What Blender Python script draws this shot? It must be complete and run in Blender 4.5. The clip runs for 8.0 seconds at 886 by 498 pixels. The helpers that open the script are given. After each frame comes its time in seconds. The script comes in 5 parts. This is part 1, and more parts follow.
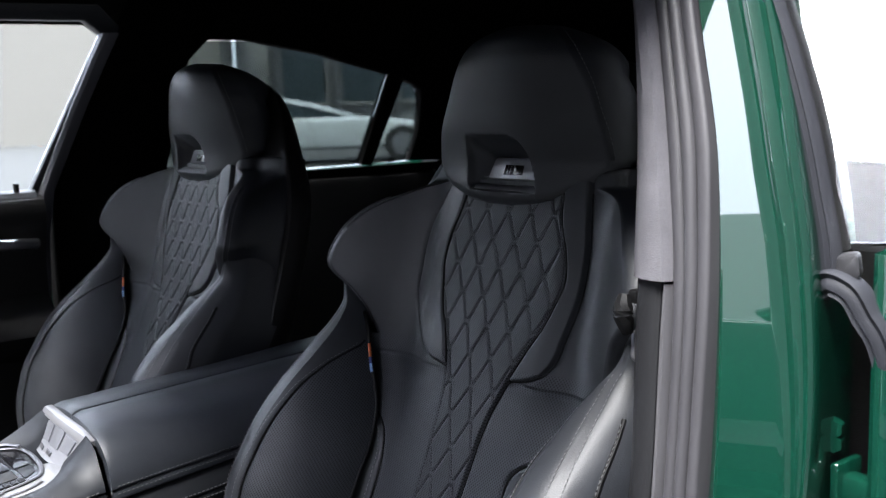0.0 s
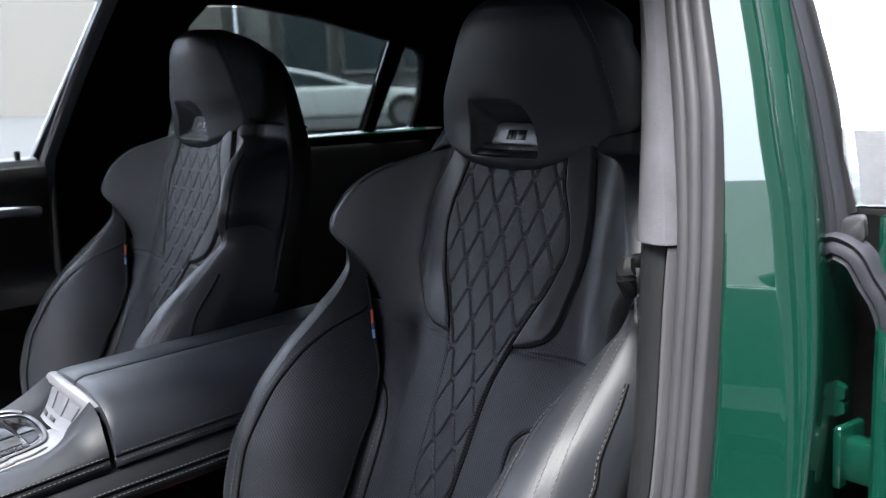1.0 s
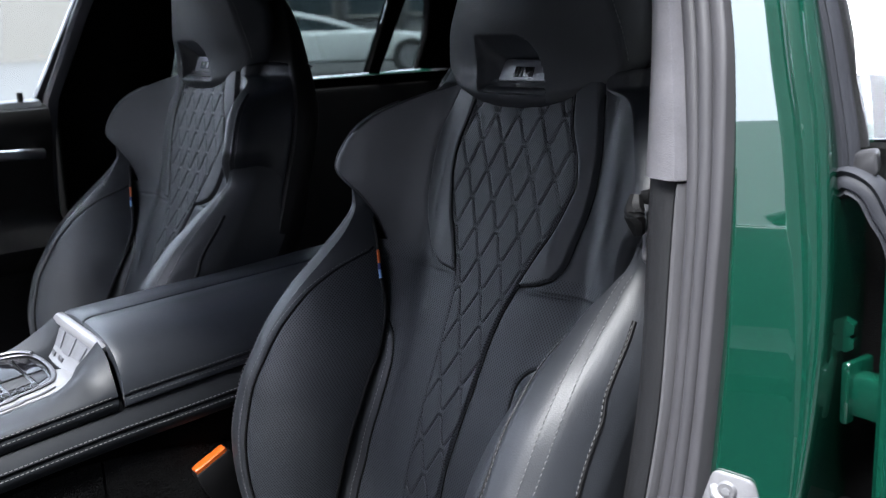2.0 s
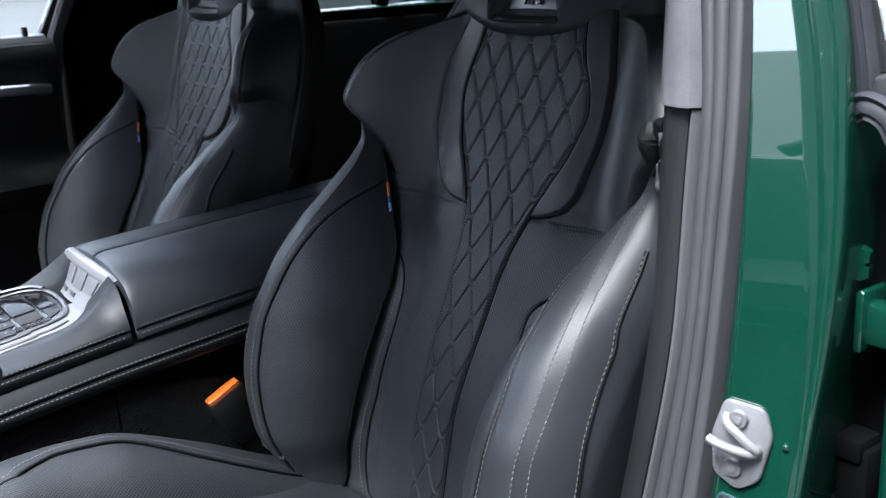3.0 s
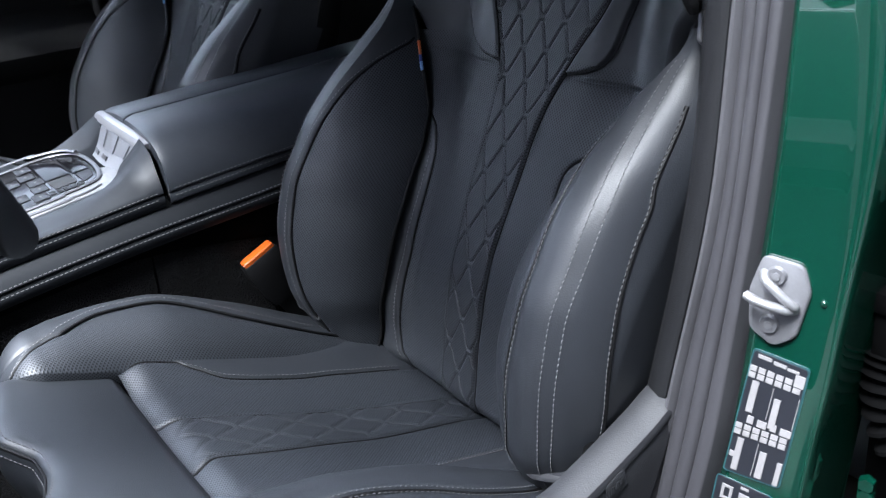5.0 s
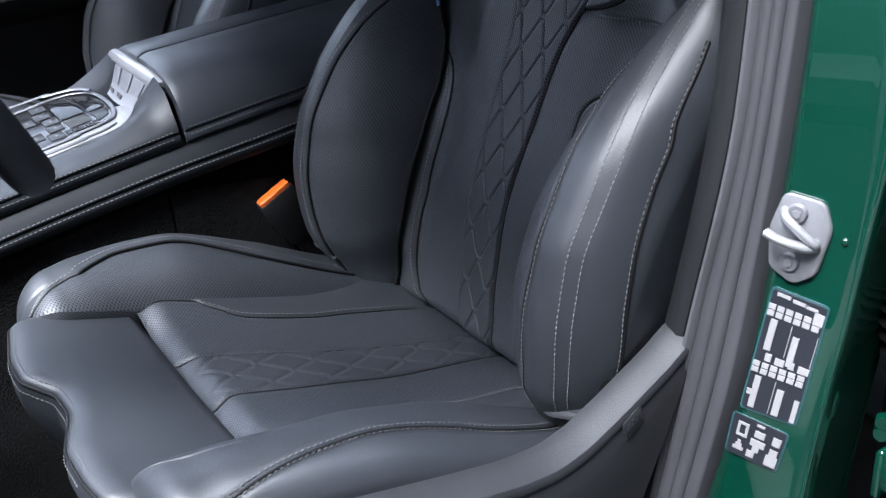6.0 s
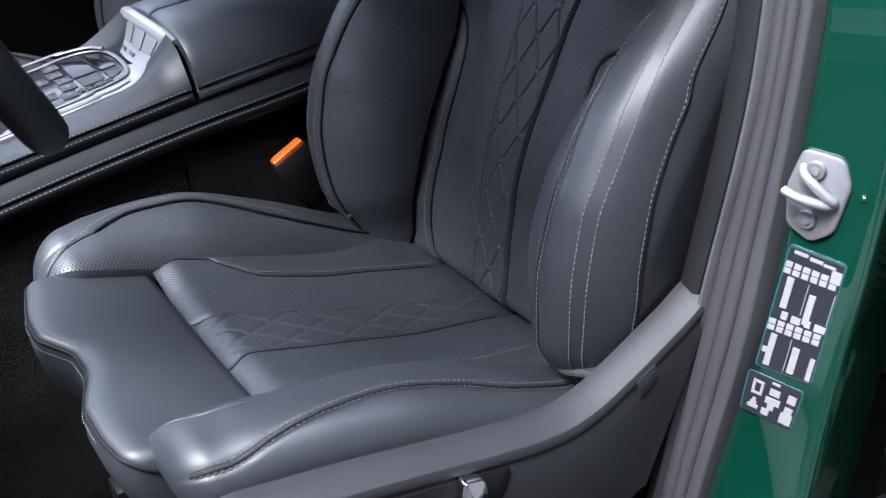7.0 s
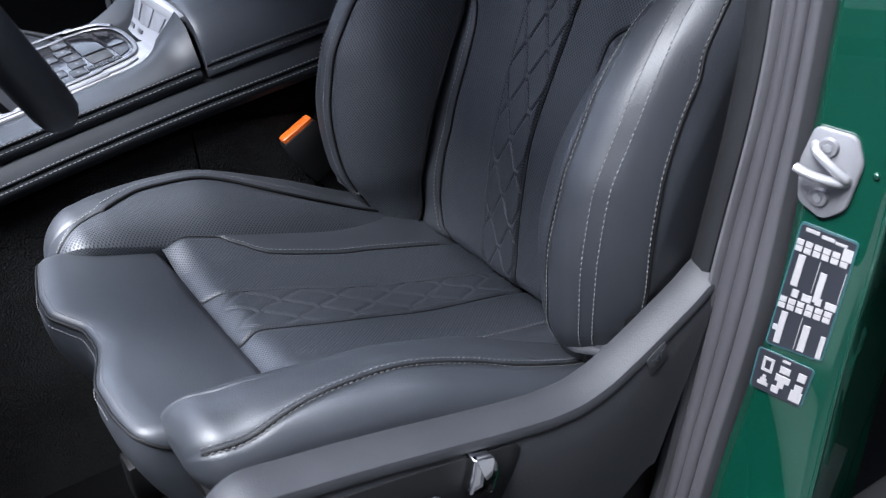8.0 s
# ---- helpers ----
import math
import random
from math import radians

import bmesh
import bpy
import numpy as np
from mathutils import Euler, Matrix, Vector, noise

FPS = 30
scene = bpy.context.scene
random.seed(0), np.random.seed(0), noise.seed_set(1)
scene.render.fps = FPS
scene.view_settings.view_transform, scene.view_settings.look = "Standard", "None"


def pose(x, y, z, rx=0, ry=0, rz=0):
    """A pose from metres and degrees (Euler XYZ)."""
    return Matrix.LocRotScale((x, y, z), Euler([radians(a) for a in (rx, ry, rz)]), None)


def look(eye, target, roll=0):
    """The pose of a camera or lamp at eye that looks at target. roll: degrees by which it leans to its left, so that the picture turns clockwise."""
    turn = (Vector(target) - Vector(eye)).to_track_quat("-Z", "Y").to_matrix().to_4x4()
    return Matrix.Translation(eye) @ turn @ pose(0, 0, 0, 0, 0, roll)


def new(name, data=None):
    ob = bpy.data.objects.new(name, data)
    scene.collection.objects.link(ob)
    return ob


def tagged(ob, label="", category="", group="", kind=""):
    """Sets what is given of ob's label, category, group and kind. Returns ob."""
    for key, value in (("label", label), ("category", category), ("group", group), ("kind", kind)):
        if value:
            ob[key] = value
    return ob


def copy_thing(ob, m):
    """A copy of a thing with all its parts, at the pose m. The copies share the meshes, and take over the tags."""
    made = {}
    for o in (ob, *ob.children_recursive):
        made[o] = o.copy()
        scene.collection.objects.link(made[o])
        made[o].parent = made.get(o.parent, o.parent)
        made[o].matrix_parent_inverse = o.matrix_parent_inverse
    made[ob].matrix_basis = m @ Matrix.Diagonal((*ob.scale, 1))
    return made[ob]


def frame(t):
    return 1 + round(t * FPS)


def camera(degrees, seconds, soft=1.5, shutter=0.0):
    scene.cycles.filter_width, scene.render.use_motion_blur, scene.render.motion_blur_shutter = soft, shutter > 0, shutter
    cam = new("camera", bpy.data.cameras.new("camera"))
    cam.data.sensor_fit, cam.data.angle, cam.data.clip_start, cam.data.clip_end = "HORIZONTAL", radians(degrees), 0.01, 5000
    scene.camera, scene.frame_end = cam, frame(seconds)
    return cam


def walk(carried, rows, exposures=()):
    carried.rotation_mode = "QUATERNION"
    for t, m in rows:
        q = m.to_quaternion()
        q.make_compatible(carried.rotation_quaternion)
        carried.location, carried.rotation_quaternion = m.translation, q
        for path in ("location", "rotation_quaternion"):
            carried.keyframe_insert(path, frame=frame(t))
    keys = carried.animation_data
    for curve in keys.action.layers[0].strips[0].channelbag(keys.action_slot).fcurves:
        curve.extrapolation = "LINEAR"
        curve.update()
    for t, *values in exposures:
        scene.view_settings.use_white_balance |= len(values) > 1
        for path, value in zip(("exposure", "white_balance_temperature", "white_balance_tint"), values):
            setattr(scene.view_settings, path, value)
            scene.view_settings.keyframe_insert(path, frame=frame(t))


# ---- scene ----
# Car coordinates: x to the car's left side, y to the rear, z up; the driver's seat is centred on x = 0.
cam = camera(46.98, 8.0, soft=1.1)
cam.data.dof.use_dof = True
cam.data.dof.focus_distance = 1.03
cam.data.dof.aperture_fstop = 9.0
# seconds, eye x y z, yaw, pitch, roll
ROWS = [
    (0.0, 0.8554, -0.4894, 1.0736, 53.17, -8.30, -2.32),
    (0.5, 0.8542, -0.4878, 1.0715, 53.29, -8.96, -2.29),
    (1.0, 0.8524, -0.4870, 1.0685, 53.40, -10.00, -2.42),
    (1.5, 0.8502, -0.4856, 1.0642, 53.62, -11.43, -2.49),
    (3.0, 0.8424, -0.4831, 1.0519, 54.59, -16.47, -3.07),
    (3.5, 0.8404, -0.4824, 1.0492, 55.11, -18.33, -3.30),
    (4.0, 0.8375, -0.4812, 1.0454, 55.70, -20.17, -3.60),
    (4.5, 0.8359, -0.4781, 1.0443, 56.47, -22.15, -4.08),
    (5.0, 0.8338, -0.4808, 1.0404, 56.93, -23.76, -4.22),
    (6.5, 0.8294, -0.4802, 1.0364, 58.82, -28.35, -5.17),
    (7.0, 0.8283, -0.4804, 1.0352, 59.27, -29.25, -5.39),
    (7.5, 0.8282, -0.4802, 1.0337, 59.71, -29.90, -5.54),
    (8.0, 0.8269, -0.4813, 1.0344, 59.93, -30.43, -5.72),
]
walk(cam, [(t, Matrix.Translation((x, y, z)) @ pose(0, 0, 0, 0, 0, yaw) @ pose(0, 0, 0, 90 + pitch) @ pose(0, 0, 0, 0, 0, roll))
           for t, x, y, z, yaw, pitch, roll in ROWS],
     exposures=[(0, 2.26, 6850, 11), (1.5, 2.26, 6750, 10), (4, 2.20, 6250, 9), (8, 2.15, 6250, 12)])

# ---- world and light ----
world = bpy.data.worlds.new("sky")
scene.world = world
world.use_nodes = True
wn = world.node_tree.nodes
sky = wn.new("ShaderNodeTexSky")
sky.sky_type, sky.sun_disc = "NISHITA", False
sky.sun_elevation, sky.sun_rotation = radians(61), radians(166)
sky.air_density, sky.dust_density, sky.ozone_density = 1.0, 6.0, 1.0
hazy = wn.new("ShaderNodeMixRGB")
hazy.inputs[0].default_value = 0.8
# an overcast sky is brightest overhead
towards = wn.new("ShaderNodeTexCoord")
height = wn.new("ShaderNodeSeparateXYZ")
world.node_tree.links.new(towards.outputs["Generated"], height.inputs[0])
zenith = wn.new("ShaderNodeMapRange")
zenith.inputs["To Min"].default_value, zenith.inputs["To Max"].default_value = 1.45, 1.75
world.node_tree.links.new(height.outputs["Z"], zenith.inputs["Value"])
dome = wn.new("ShaderNodeMixRGB")
dome.blend_type = "MULTIPLY"
dome.inputs[0].default_value = 1.0
dome.inputs[1].default_value = (9.6, 10.7, 13.6, 1)
world.node_tree.links.new(zenith.outputs[0], dome.inputs[2])
world.node_tree.links.new(dome.outputs[0], hazy.inputs[2])
world.node_tree.links.new(sky.outputs[0], hazy.inputs[1])
world.node_tree.links.new(hazy.outputs[0], wn["Background"].inputs[0])
wn["Background"].inputs[1].default_value = 0.11
sun = new("sun", bpy.data.lights.new("sun", "SUN"))
sun.data.energy, sun.data.angle, sun.data.color = 5.0, radians(26), (0.94, 0.97, 1.0)
sun.matrix_world = look((0.7, -2.7, 5.8), (0, 0, 0.6))


# ---- materials ----
class Nodes:
    """A node material under construction."""

    def __init__(self, name):
        self.mat = bpy.data.materials.new(name)
        self.mat.use_nodes = True
        self.tree = self.mat.node_tree
        self.bsdf = self.tree.nodes["Principled BSDF"]

    def add(self, kind, **inputs):
        n = self.tree.nodes.new("ShaderNode" + kind)
        for key, value in inputs.items():
            self.put(n.inputs[key.replace("_", " ")], value)
        return n

    def put(self, socket, value):
        if isinstance(value, bpy.types.NodeSocket):
            self.tree.links.new(value, socket)
        else:
            socket.default_value = value

    def set(self, **inputs):
        for key, value in inputs.items():
            self.put(self.bsdf.inputs[key.replace("_", " ")], value)

    def math(self, op, a, b=0.0, c=0.0):
        n = self.tree.nodes.new("ShaderNodeMath")
        n.operation = op
        for socket, value in zip(n.inputs, (a, b, c)):
            self.put(socket, value)
        return n.outputs[0]

    def noise(self, scale, detail=3.0, rough=0.55, coords=None):
        n = self.add("TexNoise", Scale=scale, Detail=detail, Roughness=rough)
        self.tree.links.new(coords or self.coords(), n.inputs["Vector"])
        return n.outputs["Fac"]

    def coords(self, which="Object"):
        return self.add("TexCoord").outputs[which]

    def ramp(self, fac, stops):
        n = self.add("ValToRGB", Fac=fac)
        e = n.color_ramp.elements
        while len(e) < len(stops):
            e.new(0.5)
        for el, (p, c) in zip(e, stops):
            el.position, el.color = p, (*c, 1) if len(c) == 3 else c
        return n.outputs[0]

    def bump(self, height, strength=0.3, distance=0.001, normal=None):
        n = self.add("Bump", Height=height, Strength=strength, Distance=distance)
        if normal is not None:
            self.put(n.inputs["Normal"], normal)
        return n.outputs[0]


def shade(c, k):
    return tuple(min(1.0, v * k) for v in c)


def surface(name, colour, rough, grain=400.0, depth=0.0004, spread=0.18, metal=0.0, coat=0.0, patch=9.0, vary=0.08, strength=0.5, spec=0.5):
    """A plain surface with two scales of variation and a fine relief."""
    m = Nodes(name)
    big, fine = m.noise(patch, 4), m.noise(grain, 2)
    col = m.ramp(m.math("ADD", m.math("MULTIPLY", big, 0.7), m.math("MULTIPLY", fine, 0.3)),
                 [(0.25, shade(colour, 1 - spread)), (0.75, shade(colour, 1 + spread))])
    m.set(Base_Color=col, Metallic=metal, Specular_IOR_Level=spec, Coat_Weight=coat, Coat_Roughness=0.03,
          Roughness=m.math("MULTIPLY_ADD", big, vary * 2, rough - vary), Normal=m.bump(fine, strength, depth))
    return m.mat


def leather(name, colour, rough, holes=0.0, weave=False, spec=0.54):
    """Grained hide; holes: the pitch of its perforation in metres, on the part's own UV in metres."""
    m = Nodes(name)
    grain = m.add("TexVoronoi", Scale=720.0)
    m.tree.links.new(m.coords(), grain.inputs["Vector"])
    big, mid = m.noise(7, 4), m.noise(60, 3)
    height = m.math("ADD", m.math("MULTIPLY", grain.outputs["Distance"], 0.5), m.math("MULTIPLY", mid, 0.2))
    nrm = m.bump(height, 0.24, 0.0008)
    col = m.ramp(m.math("MULTIPLY_ADD", big, 0.7, m.math("MULTIPLY", mid, 0.3)), [(0.3, shade(colour, 0.86)), (0.72, shade(colour, 1.16))])
    ro = m.math("MULTIPLY_ADD", big, 0.16, rough - 0.08)
    if holes:
        uv = m.add("SeparateXYZ", Vector=m.coords("UV"))
        u, v = m.math("DIVIDE", uv.outputs[0], holes), m.math("DIVIDE", uv.outputs[1], holes)
        p, q = m.math("ADD", u, v), m.math("SUBTRACT", u, v)
        fp = m.math("SUBTRACT", m.math("FRACT", p), 0.5)
        fq = m.math("SUBTRACT", m.math("FRACT", q), 0.5)
        r = m.math("SQRT", m.math("ADD", m.math("MULTIPLY", fp, fp), m.math("MULTIPLY", fq, fq)))
        hole = m.add("MapRange", Value=r)
        hole.inputs["From Min"].default_value, hole.inputs["From Max"].default_value = 0.24, 0.38
        mix = m.add("MixRGB", Fac=hole.outputs[0], Color1=(*shade(colour, 0.32), 1), Color2=col)
        col = mix.outputs[0]
        nrm = m.bump(hole.outputs[0], 0.3, 0.0007, nrm)
    m.set(Base_Color=col, Roughness=ro, Normal=nrm, Specular_IOR_Level=m.math("MULTIPLY_ADD", hole.outputs[0], spec * 0.4, spec * 0.6) if holes else spec)
    return m.mat


HIDE = (0.0175, 0.0198, 0.0240)
M_hide = leather("black_leather", HIDE, 0.5, spec=0.56)
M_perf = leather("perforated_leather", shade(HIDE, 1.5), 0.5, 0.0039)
# one console leather: lid lightened, sideways edge and rail darkened for the fall of light
M_console_lit = leather("console_leather_lit", shade(HIDE, 1.6), 0.44, spec=0.46)
M_console_edge_shade = leather("console_edge_leather_shaded", shade(HIDE, 0.75), 0.5, spec=0.24)
M_rail_shade = leather("rail_leather_shaded", shade(HIDE, 0.6), 0.55, spec=0.2)
M_quilt = leather("quilted_leather", shade(HIDE, 1.4), 0.52, 0.0034)
M_thread = surface("grey_thread", (0.105, 0.105, 0.109), 0.7, 900)
M_soft_thread = surface("mid_grey_thread", (0.05, 0.05, 0.053), 0.7, 900)
M_quilt_thread = surface("dark_grey_thread", (0.045, 0.045, 0.048), 0.7, 900)
M_dark_thread = surface("black_thread", (0.008, 0.0085, 0.010), 0.8, 900, spec=0.2)
M_piping = surface("black_piping", (0.004, 0.004, 0.0045), 0.6, 500, spec=0.2)
M_plastic = surface("grained_black_plastic", (0.004, 0.004, 0.0044), 0.55, 600, 0.0006, spec=0.25)
M_shield = surface("grey_plastic", (0.018, 0.0185, 0.0212), 0.58, 700, 0.0005, spec=0.35)
M_lower_trim = surface("black_grained_plastic", (0.010, 0.0103, 0.0116), 0.6, 700, 0.0006, spec=0.25)
M_shield_dark = surface("dark_grey_plastic", (0.020, 0.0205, 0.023), 0.6, 700, 0.0006, spec=0.3)
M_frame_rubber = surface("frame_rubber", (0.014, 0.015, 0.019), 0.65, 600, 0.0003, 0.15, spec=0.25)
M_strip = surface("pale_grey_plastic", (0.058, 0.057, 0.062), 0.5, 700, 0.0003)
M_gloss = surface("gloss_black", (0.006, 0.006, 0.007), 0.22, 300, 0.0001, spec=0.3)
# near-black: the unlit footwell's shade is put into this carpet colour
M_carpet_shade = surface("shaded_black_carpet", (0.0008, 0.0008, 0.0009), 0.95, 900, 0.004, 0.5, strength=1.0, spec=0.06)
# console side carpet, kept lighter where more light reaches it
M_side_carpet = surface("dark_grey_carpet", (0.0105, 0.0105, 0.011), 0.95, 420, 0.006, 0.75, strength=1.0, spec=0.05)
# near-black lining: shade of the cabin and door gap is put into the colour
M_liner_shade = surface("shaded_black_lining", (0.001, 0.001, 0.0011), 0.95, 900, 0.001, spec=0.05)
M_suede = surface("grey_suede", (0.105, 0.102, 0.112), 0.85, 800, 0.001, 0.25, patch=26.0, spec=0.15)
M_rubber = surface("rubber_seal", (0.033, 0.032, 0.036), 0.55, 600, 0.0003, 0.15)
M_rubber_dark = surface("dark_rubber", (0.10, 0.102, 0.115), 0.5, 600, 0.0003, 0.15)
M_grey_trim = surface("dark_grey_trim", (0.014, 0.016, 0.020), 0.45, 700, 0.0004)
M_black_rubber = surface("black_rubber", (0.015, 0.015, 0.017), 0.5, 600, 0.0003)
M_satin = surface("satin_metal", (0.45, 0.45, 0.47), 0.34, 900, 0.0001, 0.05, metal=1.0)
M_chrome = surface("bright_chrome", (0.75, 0.75, 0.77), 0.08, 300, 0.00005, 0.03, metal=1.0, vary=0.02)
M_silver_grey = surface("silver_grey_trim", (0.20, 0.20, 0.21), 0.45, 900, 0.0001, 0.1, metal=0.5)
M_black_glass = surface("black_glass", (0.004, 0.004, 0.005), 0.12, 300, 0.0001, spec=0.12)
M_film_black = surface("matt_black", (0.004, 0.004, 0.005), 0.6, 300, 0.0001)
M_grey_gloss = surface("grey_gloss", (0.012, 0.012, 0.014), 0.36, 300, 0.0001, 0.2, spec=0.16)
M_frame = surface("matt_satin_metal", (0.13, 0.13, 0.142), 0.42, 900, 0.0001, 0.05, metal=0.8)
M_scoop = surface("lavender_grey_satin", (0.20, 0.206, 0.226), 0.3, 300, 0.0002, 0.1, metal=0.3)
M_scoop_edge = surface("pale_satin_metal", (0.27, 0.27, 0.285), 0.35, 900, 0.0001, 0.05, metal=0.5)
M_facet = surface("dull_grey_facet", (0.17, 0.176, 0.195), 0.3, 300, 0.0001, 0.1, metal=0.3)
M_zinc_bright = surface("bright_zinc_steel", (0.30, 0.30, 0.31), 0.42, 500, 0.0003, 0.12, metal=0.7)
M_zinc = surface("zinc_steel", (0.17, 0.17, 0.18), 0.5, 500, 0.0003, 0.12, metal=0.6)
M_orange = surface("orange_plastic", (0.62, 0.11, 0.012), 0.4, 500, 0.0002)
M_white_print = surface("white_print", (0.185, 0.178, 0.18), 0.5, 500, 0.0001)
M_black_film = surface("black_film", (0.012, 0.013, 0.017), 0.3, 500, 0.0001)
M_blue_film = surface("blue_green_film", (0.016, 0.052, 0.058), 0.3, 500, 0.0001)


def green_paint():
    m = Nodes("green_paint")
    flake = m.add("TexVoronoi", Scale=2500.0)
    m.tree.links.new(m.coords(), flake.inputs["Vector"])
    big = m.noise(5, 3)
    col = m.ramp(m.math("MULTIPLY_ADD", flake.outputs["Distance"], 0.4, m.math("MULTIPLY", big, 0.6)),
                 [(0.2, (0.0002, 0.0155, 0.009)), (0.8, (0.0004, 0.0285, 0.0167))])
    m.set(Base_Color=col, Metallic=0.0, Roughness=0.5, Specular_IOR_Level=0.08, Coat_Weight=1.0, Coat_Roughness=0.02, Coat_IOR=2.0)
    return m.mat


M_green = green_paint()


def glass(name, colour=(1, 1, 1), rough=0.0):
    m = Nodes(name)
    m.set(Base_Color=(*colour, 1), Transmission_Weight=1.0, Roughness=rough, IOR=1.45)
    return m.mat


M_glass = glass("clear_glass", (0.9, 0.95, 0.93))
M_glass_green = glass("tinted_glass", (0.11, 0.135, 0.13))


# ---- builders ----
def line(*pts):
    """A smooth function through (place, value) points, held at its ends."""
    xs, ys = np.array([p[0] for p in pts], float), np.array([p[1] for p in pts], float)
    d = np.diff(ys) / np.diff(xs)
    s = np.zeros(len(xs))
    for i in range(1, len(xs) - 1):
        if d[i - 1] * d[i] > 0:
            s[i] = 2 * d[i - 1] * d[i] / (d[i - 1] + d[i])

    def value(x):
        x = min(max(x, xs[0]), xs[-1])
        i = min(int(np.searchsorted(xs, x, "right")) - 1, len(xs) - 2)
        h = xs[i + 1] - xs[i]
        t = (x - xs[i]) / h
        return float((2 * t**3 - 3 * t**2 + 1) * ys[i] + (t**3 - 2 * t**2 + t) * h * s[i] + (3 * t**2 - 2 * t**3) * ys[i + 1] + (t**3 - t**2) * h * s[i + 1])
    return value


def ease(a, b, x):
    t = min(max((x - a) / (b - a), 0.0), 1.0)
    return t * t * (3 - 2 * t)


def bell(d, w):
    return math.exp(-(d / w) ** 2)


def empty(name, at, label, category, group="", kind=""):
    ob = new(name)
    ob.location = at
    ob.empty_display_size = 0.05
    return tagged(ob, label, category, group, kind)


def base_of(ob):
    """The world place of a thing or part; nothing is turned or scaled below a thing."""
    p = Vector((0, 0, 0))
    while ob is not None:
        p = p + ob.location
        ob = ob.parent
    return p


def mesh_part(name, verts, faces, mat, parent=None, label="", uv=None, smooth=True, flat_angle=None):
    """One mesh object from world coordinates, under parent if given. uv: a pair for each vertex."""
    off = base_of(parent)
    me = bpy.data.meshes.new(name)
    me.from_pydata([tuple(Vector(v) - off) for v in verts], [], faces)
    me.materials.append(mat)
    if uv is not None:
        lay = me.uv_layers.new(name="uv")
        lay.data.foreach_set("uv", np.array([uv[l.vertex_index] for l in me.loops], float).ravel())
    if smooth:
        me.polygons.foreach_set("use_smooth", [True] * len(me.polygons))
        if flat_angle:
            me.set_sharp_from_angle(angle=radians(flat_angle))
    me.validate()
    me.update()
    ob = new(name, me)
    ob.parent = parent
    if label:
        tagged(ob, label)
    return ob


def part(name, bm, mat, parent=None, label="", smooth=True, angle=35):
    """One mesh object from a bmesh in world coordinates, under parent if given."""
    bmesh.ops.translate(bm, verts=bm.verts, vec=-base_of(parent))
    me = bpy.data.meshes.new(name)
    bm.to_mesh(me)
    bm.free()
    me.materials.append(mat)
    if smooth:
        me.polygons.foreach_set("use_smooth", [True] * len(me.polygons))
        me.set_sharp_from_angle(angle=radians(angle))
    ob = new(name, me)
    ob.parent = parent
    if label:
        tagged(ob, label)
    return ob


def sheet(rows, close_u=False, close_v=False):
    """Vertices and faces of a grid given as rows of points."""
    n, k = len(rows), len(rows[0])
    verts = [p for r in rows for p in r]
    faces = []
    for i in range(n if close_v else n - 1):
        for j in range(k if close_u else k - 1):
            a, b = i * k + j, i * k + (j + 1) % k
            c, d = ((i + 1) % n) * k + (j + 1) % k, ((i + 1) % n) * k + j
            faces.append((a, b, c, d))
    return verts, faces


def loft(name, rows, mat, parent=None, label="", close_u=True, caps=True, uv=None, angle=40):
    """A skin over rows of points; closed across each row and capped at both ends."""
    verts, faces = sheet(rows, close_u)
    if caps and close_u:
        k = len(rows[0])
        faces.append(tuple(reversed(range(k))))
        faces.append(tuple(range((len(rows) - 1) * k, len(rows) * k)))
    return mesh_part(name, verts, faces, mat, parent, label, uv, True, angle)


def tube_rows(pts, r, n=8, squash=1.0, up=(0, 0, 1)):
    pts = [Vector(p) for p in pts]
    rows = []
    for i, p in enumerate(pts):
        t = (pts[min(i + 1, len(pts) - 1)] - pts[max(i - 1, 0)]).normalized()
        a = t.cross(Vector(up))
        a = a.normalized() if a.length > 1e-4 else t.orthogonal().normalized()
        b = a.cross(t)
        rr = r(i / max(len(pts) - 1, 1)) if callable(r) else r
        rows.append([p + rr * (math.cos(k * math.tau / n) * a + squash * math.sin(k * math.tau / n) * b) for k in range(n)])
    return rows


def tube(name, pts, r, mat, parent=None, label="", n=8, squash=1.0, up=(0, 0, 1)):
    return loft(name, tube_rows(pts, r, n, squash, up), mat, parent, label)


def ring(name, pts, r, mat, parent=None, label="", n=8):
    """A closed tube."""
    pts = [Vector(p) for p in pts]
    rows = []
    mid = sum(pts, Vector()) / len(pts)
    for i, p in enumerate(pts):
        t = (pts[(i + 1) % len(pts)] - pts[i - 1]).normalized()
        a = (p - mid) - (p - mid).dot(t) * t
        a.normalize()
        b = t.cross(a)
        rows.append([p + r * (math.cos(k * math.tau / n) * a + math.sin(k * math.tau / n) * b) for k in range(n)])
    v, f = sheet(rows, True, True)
    return mesh_part(name, v, f, mat, parent, label)


def smooth_path(pts, n):
    """n points of a Catmull-Rom curve through pts."""
    p = [Vector(q) for q in pts]
    p = [2 * p[0] - p[1]] + p + [2 * p[-1] - p[-2]]
    out = []
    for i in range(n):
        s = i / (n - 1) * (len(p) - 3)
        k = min(int(s), len(p) - 4)
        t = s - k
        a, b, c, d = p[k:k + 4]
        out.append(0.5 * (2 * b + (c - a) * t + (2 * a - 5 * b + 4 * c - d) * t * t + (3 * b - a - 3 * c + d) * t**3))
    return out


def seams(name, paths, mat, parent, label="", **more):
    """Each line of stitches as a part of its own."""
    for path in paths:
        seam(name, [path], mat, parent, label, **more)


